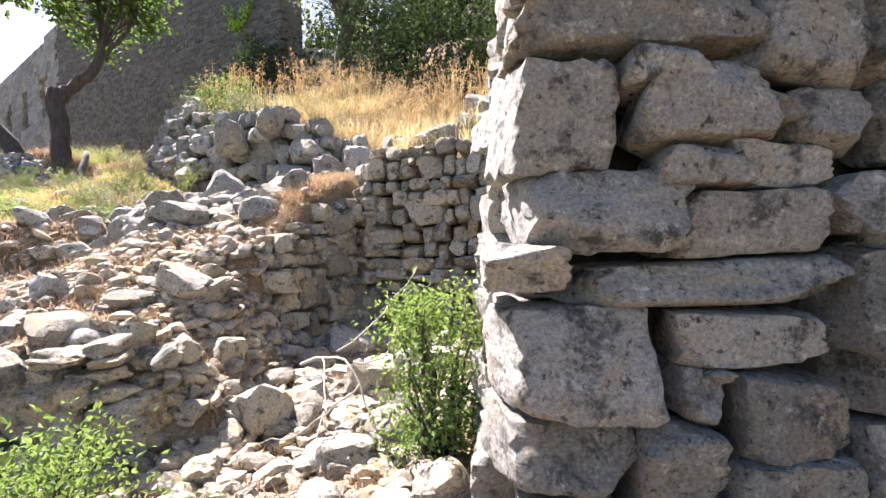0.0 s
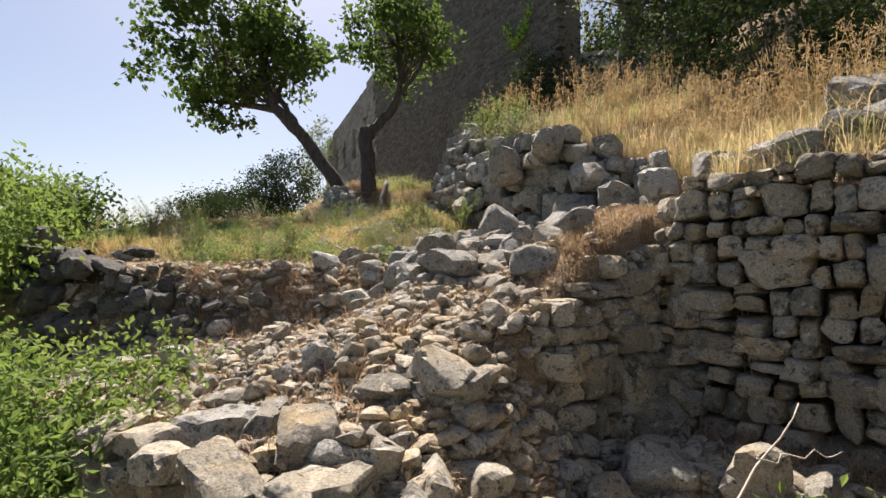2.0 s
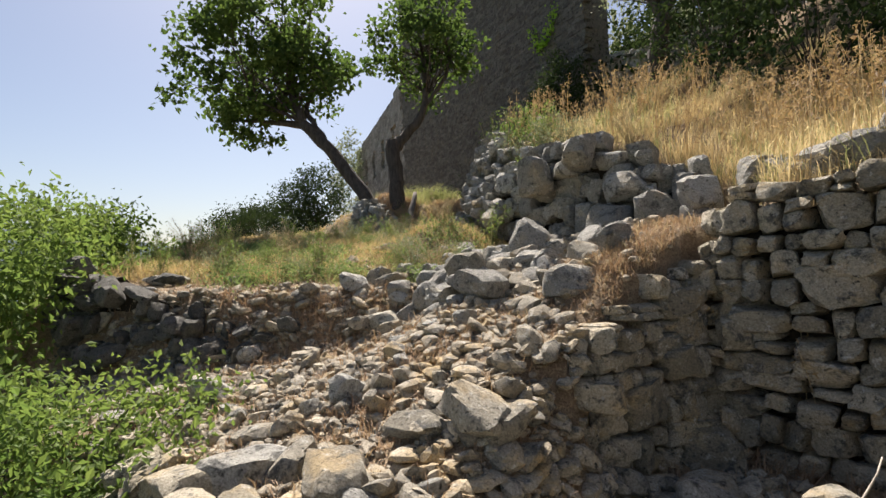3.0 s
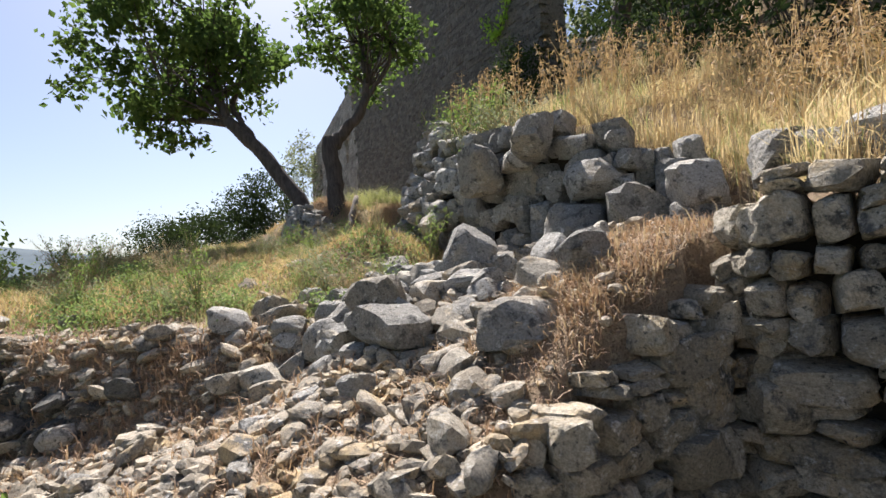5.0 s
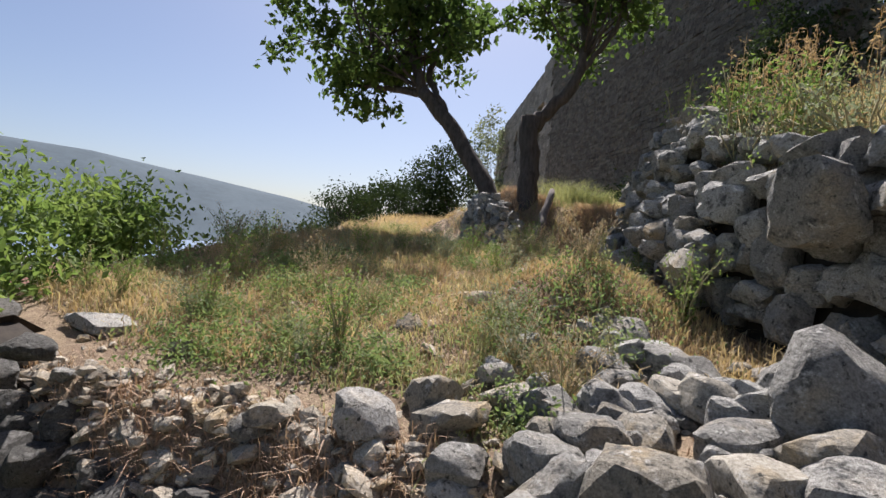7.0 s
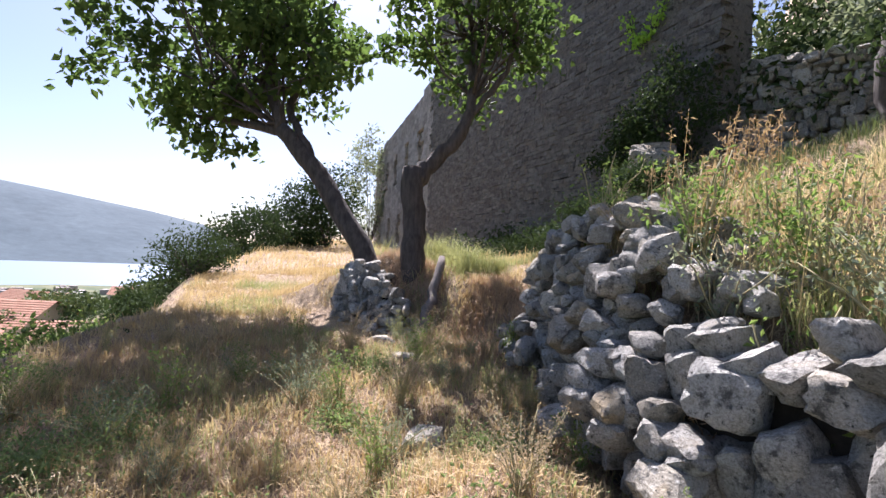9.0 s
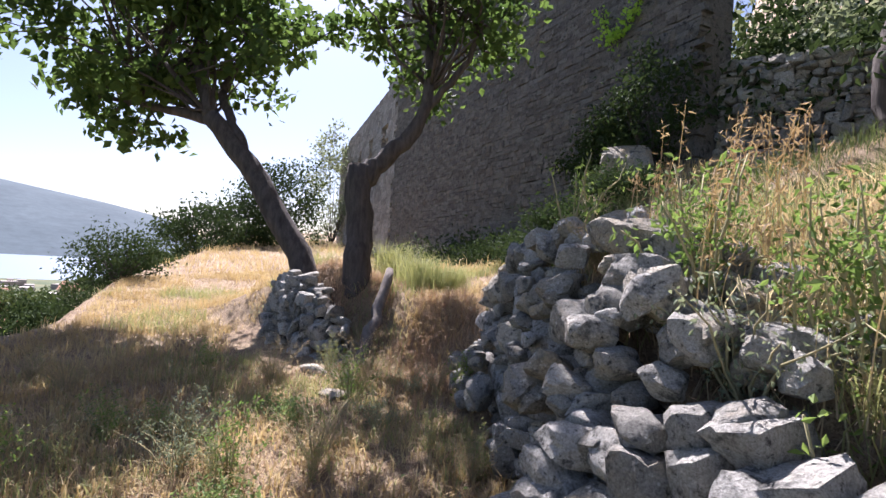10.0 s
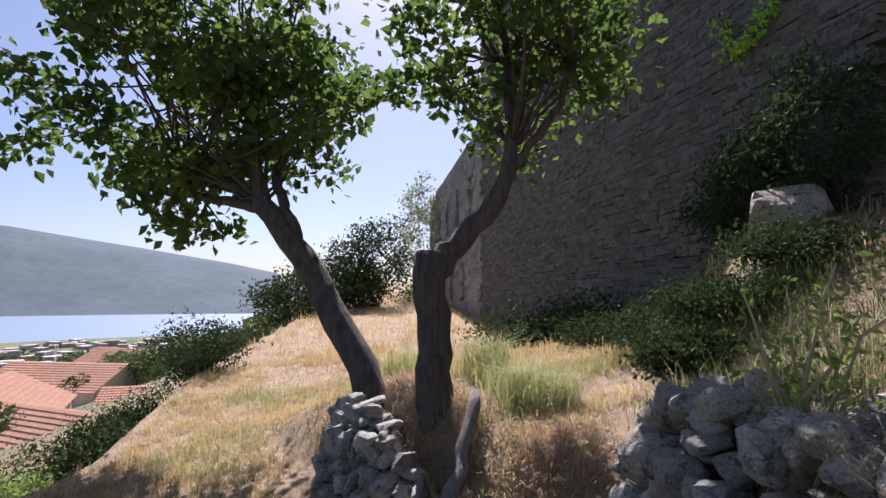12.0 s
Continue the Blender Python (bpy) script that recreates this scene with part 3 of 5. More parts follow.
stone_wall("wall_mound", "mossy remnant of a dry-stone terrace wall, darkened as in shade", [(-4.3, 4.6), (-4.8, 4.28), (-5.4, 3.88), (-6.2, 3.38), (-6.8, 3.4), (-7.2, 3.9)], [0.95, 0.95, 0.9, 0.85, 0.85, 0.85], [1.25, 1.5, 1.85, 2.1, 2.15, 1.95], 0.22, 0.17, ROCKS_DARK, 26, ragged=0.05, turn=16.0, skip=0.3, batter=0.2)
ring = [(-8.55 + 1.2 * math.cos(a), 11.3 + 0.95 * math.sin(a)) for a in np.linspace(radians(-35), radians(-200), 9)]
stone_wall("wall_ring", "small round stone wall heaped about the tree roots", ring, [2.5] * 9, [2.75, 3.1, 3.4, 3.58, 3.62, 3.58, 3.4, 3.1, 2.8], 0.15, 0.12, BLOCKS_GREY, 27, depth=0.26, batter=0.36, ragged=0.02, turn=8.0)
stone_wall("wall_far", "far dry-stone terrace wall on the shaded slope", [(0.6, 15.0), (-2.0, 15.6), (-4.4, 16.2)], [4.9, 5.0, 5.2], [7.5, 7.5, 7.8], 0.28, 0.17, BLOCKS_GREY, 28)


# ---- the ruin ----
def masonry_panel(name, a, b, z0, z1a, z1b, mat, seed, width, height, holes=(), thick=0.7, parent=None):
    """Rubble masonry between two ground points: backing body and joined face stones, with openings."""
    r = np.random.RandomState(seed)
    length = math.dist(a, b)
    ux, uy = (b[0] - a[0]) / length, (b[1] - a[1]) / length
    pieces, z = [], z0
    box_v, box_f = extrude_box((-0.5, -0.5, -0.5), (0.5, 0.5, 0.5))
    shapes = [(box_v * (1 + r.uniform(-0.12, 0.06, box_v.shape) * np.array((1, 0.15, 1))), box_f) for i in range(6)]
    while z < max(z1a, z1b):
        h = height * r.uniform(0.7, 1.3)
        u = -r.uniform(0, width)
        while u < length:
            w = width * r.uniform(0.4, 1.9)
            c = u + w / 2
            top = z1a + (z1b - z1a) * np.clip(c / length, 0, 1) + 0.5 * noise.noise(Vector((c * 0.5, seed, 0)))
            if 0 < c < length and z + h < top and not any(p < c < q and s < z + h / 2 < t for p, q, s, t in holes):
                v, f = shapes[r.randint(6)]
                v = v * np.array((w * 1.04, 0.26, h * r.uniform(0.94, 1.1)))
                v = np.stack([v[:, 0] * ux - v[:, 1] * uy, v[:, 0] * uy + v[:, 1] * ux, v[:, 2]], 1)
                off = 0.03 + r.normal(0, 0.005)
                pieces.append((v + np.array((a[0] + ux * c + uy * off, a[1] + uy * c - ux * off, z + h / 2 + r.normal(0, 0.008))), f))
            u += w
        z += h
    stones = mesh_of("masonry", *joined(pieces), mat, False)
    # backing in upright strips round the openings
    backs = []
    edges = sorted({0.0, length, *[p for q in holes for p in q[:2]], *(np.arange(0, length, 1.0) if holes else ())})
    for p, q in zip(edges[:-1], edges[1:]):
        c = (p + q) / 2
        top = z1a + (z1b - z1a) * c / length - 0.4
        bands, low = [], z0 - 1
        for _, _, s, t in sorted((h_ for h_ in holes if h_[0] < c < h_[1]), key=lambda h_: h_[2]):
            bands.append((low, s))
            low = t
        bands.append((low, top))
        for lo, hi in bands:
            if hi > lo:
                v, f = extrude_box((p, -thick - 0.12, lo), (q, -0.12, hi))
                if hi == top:
                    v[:, 2] = np.where(v[:, 2] == hi, z1a + (z1b - z1a) * v[:, 0] / length - 0.5, v[:, 2])
                backs.append((np.stack([a[0] + v[:, 0] * ux - v[:, 1] * uy, a[1] + v[:, 0] * uy + v[:, 1] * ux, v[:, 2]], 1), f))
    body = mesh_of(name, *joined(backs), mat, False)
    ob = new(name, body)
    ob.parent = parent
    tagged(part("masonry", stones, ob), kind="stuff")
    return ob


ruin = tagged(new("ruin"), "tall roofless stone ruin with window openings, overgrown, long wall coloured as in shade", "ruin")
ruin.location = (0, 0, 0)
RUIN_CORNER, RUIN_RIGHT, RUIN_LEFT = (-17.6, 24.3), (-4.7, 15.9), (-31.4, 35.6)
masonry_panel("dark_wall", RUIN_RIGHT, RUIN_CORNER, 3.0, 10.4, 17.5, MASONRY_SHADED, 31, 0.21, 0.115, parent=ruin)
windows = [(u, u + 1.0, 8.3, 10.4) for u in (1.8, 5.2, 8.6, 12.0)] + [(u, u + 0.9, 4.4, 6.3) for u in (3.6, 7.0, 10.4)]
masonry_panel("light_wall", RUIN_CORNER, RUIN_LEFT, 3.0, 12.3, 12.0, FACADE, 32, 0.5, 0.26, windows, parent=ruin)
# added panel behind the facade openings, so they read dark instead of sky
inner_v, inner_f = extrude_box((1.0, -5.5, 2.0), (17.0, -5.0, 11.5))
fl = math.dist(RUIN_CORNER, RUIN_LEFT)
fx, fy = (RUIN_LEFT[0] - RUIN_CORNER[0]) / fl, (RUIN_LEFT[1] - RUIN_CORNER[1]) / fl
part("inner_wall", mesh_of("inner_wall", np.stack([RUIN_CORNER[0] + inner_v[:, 0] * fx - inner_v[:, 1] * fy, RUIN_CORNER[1] + inner_v[:, 0] * fy + inner_v[:, 1] * fx, inner_v[:, 2]], 1), inner_f, MASONRY_SHADED), ruin)


# ---- loose stones ----
def rubble_spot(r):
    """A random place on the rubble ramp, with its density."""
    while True:
        x, y = r.uniform(-6.2, 0.2), r.uniform(2.0, 7.2)
        d, _ = along(np.array(x), np.array(y), BROW)
        e, _ = along(np.array(x), np.array(y), EDGE)
        dense = 1.0 if y < 5.6 + 0.35 * max(x + 3.2, -1.5) else 0.25
        if x < -4.2 and y > 5.35 + 0.62 * (x + 4.2):
            dense = 0.08
        if math.hypot(x + 1.4, y - 5.3) < 0.65:
            dense = 0.12
        if x > -0.1 and 1.2 < y < 3.2:
            continue
        if d < -0.15 and e > 0.2 and r.rand() < dense:
            return x, y


CHIP_SHAPES = [rock_shape(1, 600 + i, 0.3, 5, 0.0) for i in range(10)]
rs = np.random.RandomState(41)
spots = [rubble_spot(rs) for _ in range(9500)]
size = 0.016 + 0.06 * rs.rand(len(spots)) ** 3.0
xyz = np.array([(x, y, ground_z(x, y) + s * 0.12) for (x, y), s in zip(spots, size)])
tagged(new("rubble", scatter_joined("rubble", CHIP_SHAPES, xyz, size * 1.6, CHIPS, 42)), "small broken limestone rubble and chips over brown earth", "rubble", kind="stuff")


def hollow_spot(r):
    """A random place on the broken side of the rubble and in the hollow under the walls."""
    while True:
        x, y = r.uniform(-2.0, 0.1), r.uniform(2.5, 4.75)
        if y < 4.9 - 0.35 * x and (x < -0.1 or y > 3.3):
            return x, y


BROKEN_SHAPES = [rock_shape(2, 640 + i, 0.35, 9, 0.04) for i in range(14)]
spots = [rubble_spot(rs) for _ in range(1150)] + [hollow_spot(rs) for _ in range(520)]
size = 0.045 + 0.10 * rs.rand(len(spots)) ** 2.4
xyz = np.array([(x, y, ground_z(x, y) + s * 0.2) for (x, y), s in zip(spots, size)])
tagged(new("broken_stone", scatter_joined("broken_stone", BROKEN_SHAPES, xyz, size * 1.25, CHIPS, 43, (1.2, 0.95, 0.55))), "fist-sized angular limestone pieces strewn over the slope", "rubble", kind="stuff")


def rock(x, y, w, d, h, turn=0, sink=0.3, meshes=None, tilt=0, roll=0, z=None, label="loose angular limestone rock on the rubble slope", seed=0, group=""):
    meshes = meshes or ROCKS
    ob = new("rock", meshes[seed % len(meshes)])
    base = ground_z(x, y) if z is None else z
    ob.matrix_basis = pose(x, y, base + h * (0.5 - sink), tilt, roll, turn) @ Matrix.Diagonal((w, d, h, 1))
    return tagged(ob, label, "rock", group)


for i in range(165):
    x, y = rubble_spot(rs) if i < 130 else hollow_spot(rs)
    s = 0.11 + 0.19 * rs.rand() ** 2.2
    rock(x, y, s * rs.uniform(0.9, 1.6), s * rs.uniform(0.8, 1.3), s * rs.uniform(0.5, 0.9), rs.uniform(0, 360), 0.22, ROCKS if rs.rand() < 0.7 else ROCKS_GREY, rs.normal(0, 14), rs.normal(0, 14), seed=int(rs.randint(99)), group="rocks of the rubble slope")


# rocks that stand out by themselves
rock(-1.78, 5.05, 0.46, 0.36, 0.3, 10, 0.4, ROCKS_GREY, seed=1, label="rounded grey boulder with a flat top among dry brush")
rock(-2.64, 6.32, 0.42, 0.38, 0.44, 40, 0.2, ROCKS_GREY, 15, 20, seed=2, label="pale grey boulder below the terrace wall")
rock(-2.9, 5.45, 0.4, 0.36, 0.42, 15, 0.15, ROCKS, seed=3, label="pale upright rock in the stone heap")
rock(-3.25, 5.35, 0.42, 0.36, 0.3, 70, 0.2, ROCKS_GREY, 0, 12, seed=4, label="dark grey rock in the stone heap")
rock(-2.6, 5.15, 0.5, 0.4, 0.3, -20, 0.2, ROCKS_GREY, seed=5, label="grey rock at the foot of the stone heap")
rock(-2.2, 3.62, 0.36, 0.26, 0.13, 15, 0.2, ROCKS, 6, 4, seed=6, label="flat pale stone slab on the rubble")
rock(-3.0, 3.05, 0.5, 0.4, 0.24, 10, 0.4, ROCKS_GREY, seed=7, label="broad grey rock at the edge of the rubble")
rock(-3.3, 3.4, 0.3, 0.2, 0.14, 30, 0.25, ROCKS, seed=8, label="flat pale stone on the rubble")
rock(0.67, 6.75, 0.8, 0.6, 0.6, 20, 0.25, ROCKS_GREY, seed=9, label="large grey boulder on the terrace in dry grass")
rock(-0.95, 5.15, 0.36, 0.3, 0.34, 10, 0.25, BLOCKS, seed=3, label="squared stone block fallen from the wall")
rock(-5.7, 15.2, 1.0, 0.75, 0.8, 20, 0.15, ROCKS, seed=10, label="large pale rock at the foot of the ruin")
rock(-4.35, 8.62, 0.6, 0.4, 0.24, 35, 0.3, ROCKS_GREY, 4, 6, z=3.05, seed=11, label="broad flat rock laid on the wall end")
rock(-7.05, 9.75, 0.3, 0.22, 0.12, 15, 0.3, ROCKS, seed=12, label="pale flat stone in the dry grass")
rock(-7.7, 10.15, 0.34, 0.2, 0.12, 15, 0.3, ROCKS, seed=13, label="pale flat stone below the tree")
rock(-5.6, 8.2, 0.36, 0.3, 0.2, 15, 0.3, ROCKS, seed=14, label="pale stone half sunk in the grass")
rock(-4.95, 6.85, 0.26, 0.2, 0.16, 15, 0.3, ROCKS, seed=15, label="small brown stone in the grass")
rock(-6.4, 4.6, 0.5, 0.36, 0.16, 15, 0.4, ROCKS_GREY, seed=5, label="flat grey stone on the mossy wall")
rock(-0.55, 3.55, 0.4, 0.3, 0.3, 30, 0.25, ROCKS, 12, 20, seed=16, label="angular rock in the hollow below the wall")
rock(-1.15, 3.1, 0.5, 0.36, 0.34, 60, 0.25, ROCKS, 5, 25, seed=17, label="angular rock in the hollow below the wall")
rock(-0.85, 4.35, 0.42, 0.32, 0.32, 20, 0.2, ROCKS_GREY, 20, 10, seed=18, label="fallen grey block at the foot of the wall")
rock(-0.35, 4.45, 0.36, 0.3, 0.36, 80, 0.2, ROCKS, 25, 10, seed=19, label="tilted brown block at the foot of the wall")
for i, (x, y, z, w, d, h) in enumerate(((-1.92, 6.72, 2.12, 0.52, 0.42, 0.44), (-1.45, 6.62, 2.15, 0.5, 0.42, 0.46), (-1.75, 6.86, 2.56, 0.5, 0.4, 0.34), (-2.3, 7.0, 2.98, 0.52, 0.42, 0.4), (-1.05, 6.45, 2.35, 0.42, 0.4, 0.36), (-0.6, 6.3, 2.4, 0.42, 0.36, 0.36), (-2.95, 7.38, 2.75, 0.5, 0.42, 0.5))):
    rock(x, y, w, d, h, 25 * i, 0.0, ROCKS_GREY, 4 * (i % 3) - 4, 5 * (i % 2), z=z, seed=3 * i + 2, label="large grey boulder built into the terrace wall", group="boulders of the terrace wall")
rh = np.random.RandomState(44)
HEAP = [(-3.7, 8.0), (-4.55, 8.5), (-4.95, 9.2), (-5.6, 10.1), (-6.3, 11.0)]
HEAP_TOP = [3.4, 3.7, 4.1, 4.05, 3.75]
for i in range(210):
    (x, y), (dx, dy), k = at_line(HEAP, rh.uniform(0, 4.3))
    inn = rh.uniform(-0.15, 1.15)
    s_ = rh.uniform(0.13, 0.27) if rh.rand() < 0.88 else rh.uniform(0.27, 0.38)
    x, y = x + dy * inn, y - dx * inn
    top_ = float(np.interp(k, range(5), HEAP_TOP)) + 0.12 * rh.rand()
    z_ = max(2.5 + (top_ - 2.5) * min(max((inn + 0.2) / 0.55, 0), 1), float(land(x, y)))
    pick = ROCKS_GREY if rh.rand() < 0.7 else ROCKS
    part("stone", pick[rh.randint(len(pick))], wall_end, m=pose(x, y, z_ + 0.08 * s_, rh.normal(0, 24), rh.normal(0, 24), rh.uniform(0, 360)) @ Matrix.Diagonal((s_ * 1.25, s_ * 0.95, s_ * 0.85, 1)))
for i in range(16):
    x = -1.45 + 2.2 * i / 15
    y = 6.55 - 0.3 * (x + 1.4) + rh.normal(0, 0.14)
    s_ = rh.uniform(0.26, 0.46)
    rock(x, y, s_ * 1.2, s_, s_ * 0.8, rh.uniform(0, 360), 0.25, ROCKS_GREY, rh.normal(0, 12), rh.normal(0, 12), seed=int(rh.randint(99)), label="grey boulder at the foot of the grassy slope", group="boulders of the slope")
for i in range(50):
    x, y = rh.normal(-2.95, 0.5), rh.normal(6.6, 0.25)
    s_ = rh.uniform(0.1, 0.32)
    rock(x, y, s_ * 1.2, s_, s_ * 0.7, rh.uniform(0, 360), 0.22, ROCKS_GREY, rh.normal(0, 15), rh.normal(0, 15), seed=int(rh.randint(99)), label="grey limestone rock fallen before the terrace wall", group="rocks below the terrace wall")
for i in range(72):
    x, y = rh.normal(-2.85, 0.6), rh.normal(6.05, 0.45)
    s_ = rh.uniform(0.1, 0.3)
    rock(x, y, s_ * 1.2, s_, s_ * 0.8, rh.uniform(0, 360), 0.2, ROCKS_GREY if rh.rand() < 0.75 else ROCKS, rh.normal(0, 18), rh.normal(0, 18), seed=int(rh.randint(99)), label="grey limestone rock fallen before the terrace wall", group="rocks below the terrace wall")
# ---- trees ----
def crown_points(r, centre, radii, tips, per_tip, spread):
    """Places of leaves: clumps about limb tips in an uneven crown."""
    out, ends = [], []
    for _ in range(tips):
        v = r.normal(0, 1, 3)
        v /= np.linalg.norm(v)
        v *= r.uniform(0.45, 1.0) ** 0.6 * (1 + 0.55 * noise.noise(Vector(v) * 2.0 + Vector((centre[0], 0, 0))))
        c = np.array(centre) + v * np.array(radii)
        ends.append(c)
        out.append(c + r.normal(0, spread, (per_tip, 3)) * np.array((1, 1, 0.75)))
    return np.concatenate(out), ends


def tree(name, label, limbs, centre, radii, tips, per_tip, spread, leaf_size, leaf_mat, seed, twig_from, knobs=0.06, sprays=()):
    r = np.random.RandomState(seed)
    top = tagged(new(name), label, "tree")
    top.location = limbs[0][0][0]
    inv = Matrix.Translation(-Vector(limbs[0][0][0]))
    pieces = []
    for i, (pts, r0, r1) in enumerate(limbs):
        line = bent(pts, 14, 0.015, seed + i)
        pieces.append(tube(line, np.linspace(r0, r1, 14), 12, knobs, seed + i))
    me = mesh_of("trunk", *joined(pieces), BARK, True)
    me.transform(inv)
    part("trunk", me, top)
    pts, ends = crown_points(r, centre, radii, tips, per_tip, spread)
    # low hanging sprays outside the round of the crown
    for at in sprays:
        for _ in range(3):
            e = np.array(at) + r.normal(0, 0.25, 3)
            ends.insert(0, e)
            pts = np.concatenate([pts, e + r.normal(0, 0.17, (42, 3)) * np.array((1, 1, 0.75))])
    twigs = []
    for i, e in enumerate(ends[:90]):
        s = np.array(twig_from[r.randint(len(twig_from))])
        line = bent([s, (s + e) / 2 + r.normal(0, 0.12, 3), e], 7, 0.03, i)
        twigs.append(tube(line, np.linspace(0.03, 0.006, 7), 5))
    me = mesh_of("branching", *joined(twigs), BARK, True)
    me.transform(inv)
    part("branching", me, top)
    me = leaves("crown", pts, leaf_size, leaf_mat, seed + 5)
    me.transform(inv)
    part("crown", me, top)
    return top


tree("leaning_tree", "leaning broad-leaved tree with dark trunk growing from a ring of stones",
     [([(-8.75, 11.3, 2.9), (-9.15, 11.3, 3.7), (-9.75, 11.2, 4.5), (-10.5, 11.05, 5.4), (-11.0, 10.9, 5.9)], 0.2, 0.14),
      ([(-10.3, 11.1, 5.15), (-10.55, 11.1, 5.6), (-10.85, 11.1, 5.95), (-11.2, 11.2, 6.4)], 0.08, 0.07),
      ([(-11.0, 10.9, 5.9), (-11.5, 10.9, 7.0), (-11.6, 10.9, 8.6)], 0.13, 0.05),
      ([(-11.0, 10.9, 5.85), (-12.0, 10.6, 6.1), (-13.2, 10.3, 6.3)], 0.09, 0.03),
      ([(-11.2, 11.2, 6.4), (-11.3, 11.7, 7.5), (-11.0, 12.0, 8.7)], 0.07, 0.03)],
     (-12.3, 10.7, 8.35), (2.35, 2.3, 2.3), 112, 74, 0.22, 0.17, LEAF, 51, [(-11.5, 10.9, 7.0), (-11.0, 10.9, 5.9), (-12.4, 10.5, 6.2), (-11.6, 10.9, 8.4), (-11.1, 11.8, 7.8)],
     sprays=[(-10.2, 11.4, 6.95), (-10.5, 11.3, 7.3), (-10.0, 11.5, 7.4), (-13.0, 10.6, 5.9), (-12.4, 10.6, 5.95), (-13.3, 10.4, 6.3)])
tree("gnarled_tree", "old gnarled tree with a cut stub and one bent limb",
     [([(-8.2, 11.3, 2.5), (-8.32, 11.45, 3.4), (-8.38, 11.5, 4.2), (-8.5, 11.55, 5.15)], 0.21, 0.17),
      ([(-8.45, 11.55, 4.95), (-8.3, 11.75, 5.25), (-8.0, 12.0, 5.6), (-7.85, 12.3, 6.3), (-8.1, 12.4, 7.6)], 0.15, 0.06),
      ([(-7.9, 12.2, 6.0), (-7.4, 12.5, 6.8), (-7.2, 12.6, 7.6)], 0.06, 0.03)],
     (-8.0, 12.4, 7.8), (1.45, 1.4, 1.45), 50, 62, 0.2, 0.15, LEAF, 52, [(-7.9, 12.3, 6.4), (-8.1, 12.4, 7.5), (-7.3, 12.6, 7.3)], 0.12)
log = tagged(new("dead_log", mesh_of("dead_log", *tube(bent([(-7.45, 10.5, 2.45), (-7.65, 11.0, 3.05), (-7.85, 11.55, 3.75)], 10, 0.02, 3), [0.06, 0.07, 0.08, 0.08, 0.075, 0.07, 0.07, 0.065, 0.06, 0.05], 10, 0.15, 4), DEADWOOD, True)), "weathered dead log leaning against the old tree", "log")


# ---- bushes ----
def bush(name, label, x, y, z, rad, height, count, leaf, mat, seed, clumps=26, category="bush"):
    r = np.random.RandomState(seed)
    top = tagged(new(name), label, category)
    top.location = (x, y, z)
    pts, ends = crown_points(r, (0, 0, height * 0.5), (rad, rad, height * 0.5), clumps * 2, count // clumps // 2, 0.15 * rad + 0.04)
    pts[:, 2] = np.maximum(pts[:, 2], -0.1)
    stems = [tube(bent([(0, 0, -0.15), tuple(e * 0.5), tuple(e)], 6, 0.02, i), np.linspace(0.016, 0.004, 6), 5) for i, e in enumerate(ends[::2])]
    tagged(part("stem", mesh_of("stem", *joined(stems), BARK, True), top), kind="stuff")
    part("foliage", leaves("foliage", pts, leaf, mat, seed + 1, 0.5), top)
    return top


bush("bush", "bright green leafy bush below the rubble slope", -4.55, 2.45, 0.1, 1.0, 1.25, 17000, 0.06, BUSH_LEAF, 61)
bush("bush", "tall green bush at the terrace edge", -7.5, 3.1, -0.2, 1.4, 3.0, 20000, 0.085, BUSH_LEAF, 62)
bush("bush", "yellow-green bush beyond the mossy wall", -8.9, 4.7, 0.2, 1.5, 3.0, 20000, 0.085, BUSH_LEAF, 63)
bush("bush", "green shrub at the foot of the corner wall", -0.12, 2.75, 0.3, 0.26, 1.05, 4600, 0.034, BUSH_LEAF, 64)
bush("bush", "low green shrub by the low wall", -1.5, 1.95, 0.1, 0.36, 0.72, 3200, 0.034, BUSH_LEAF, 65)

# ---- distance ----
sea = tagged(new("water", mesh_of("water", [(-9000, -4000, -60), (9000, -4000, -60), (9000, 9000, -60), (-9000, 9000, -60)], [(0, 1, 2, 3)], WATER)), "calm grey-blue bay far below", "water", kind="structure")
hx = np.linspace(radians(30), radians(150), 160)
rows = []
for k, far in enumerate(np.linspace(0, 1, 14)):
    d = 2150 + 1500 * far
    crest = np.interp(np.degrees(hx), [30, 56, 60, 65, 73, 83, 90, 110, 150], [-1.0, 0.6, 2.6, 3.6, 4.8, 6.1, 6.3, 5, 3])
    h = (d * np.tan(np.radians(crest)) * 1.0 + 60) * math.sin(far * 1.5708)
    h = np.maximum(h, 0) + (np.array([18 * noise.noise(Vector((a * 22, far * 5, 0))) for a in hx]) * far * (1 - far) * 3)
    rows.append(np.stack([-np.sin(hx) * d, np.cos(hx) * d, -62 + h], 1))
hv = np.concatenate(rows)
hi = (np.arange(13)[:, None] * 160 + np.arange(159)).ravel()
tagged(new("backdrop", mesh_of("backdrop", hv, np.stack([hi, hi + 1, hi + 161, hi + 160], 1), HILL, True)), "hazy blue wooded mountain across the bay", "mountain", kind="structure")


# ---- grass and weeds ----
def spots_where(r, n, box, test):
    out = np.zeros((0, 2))
    while len(out) < n:
        p = r.uniform((box[0], box[1]), (box[2], box[3]), (n * 2, 2))
        d, k = along(p[:, 0], p[:, 1], BROW)
        e, _ = along(p[:, 0], p[:, 1], EDGE)
        out = np.concatenate([out, p[test(p[:, 0], p[:, 1], d, k, e, r)]])
    return out[:n]


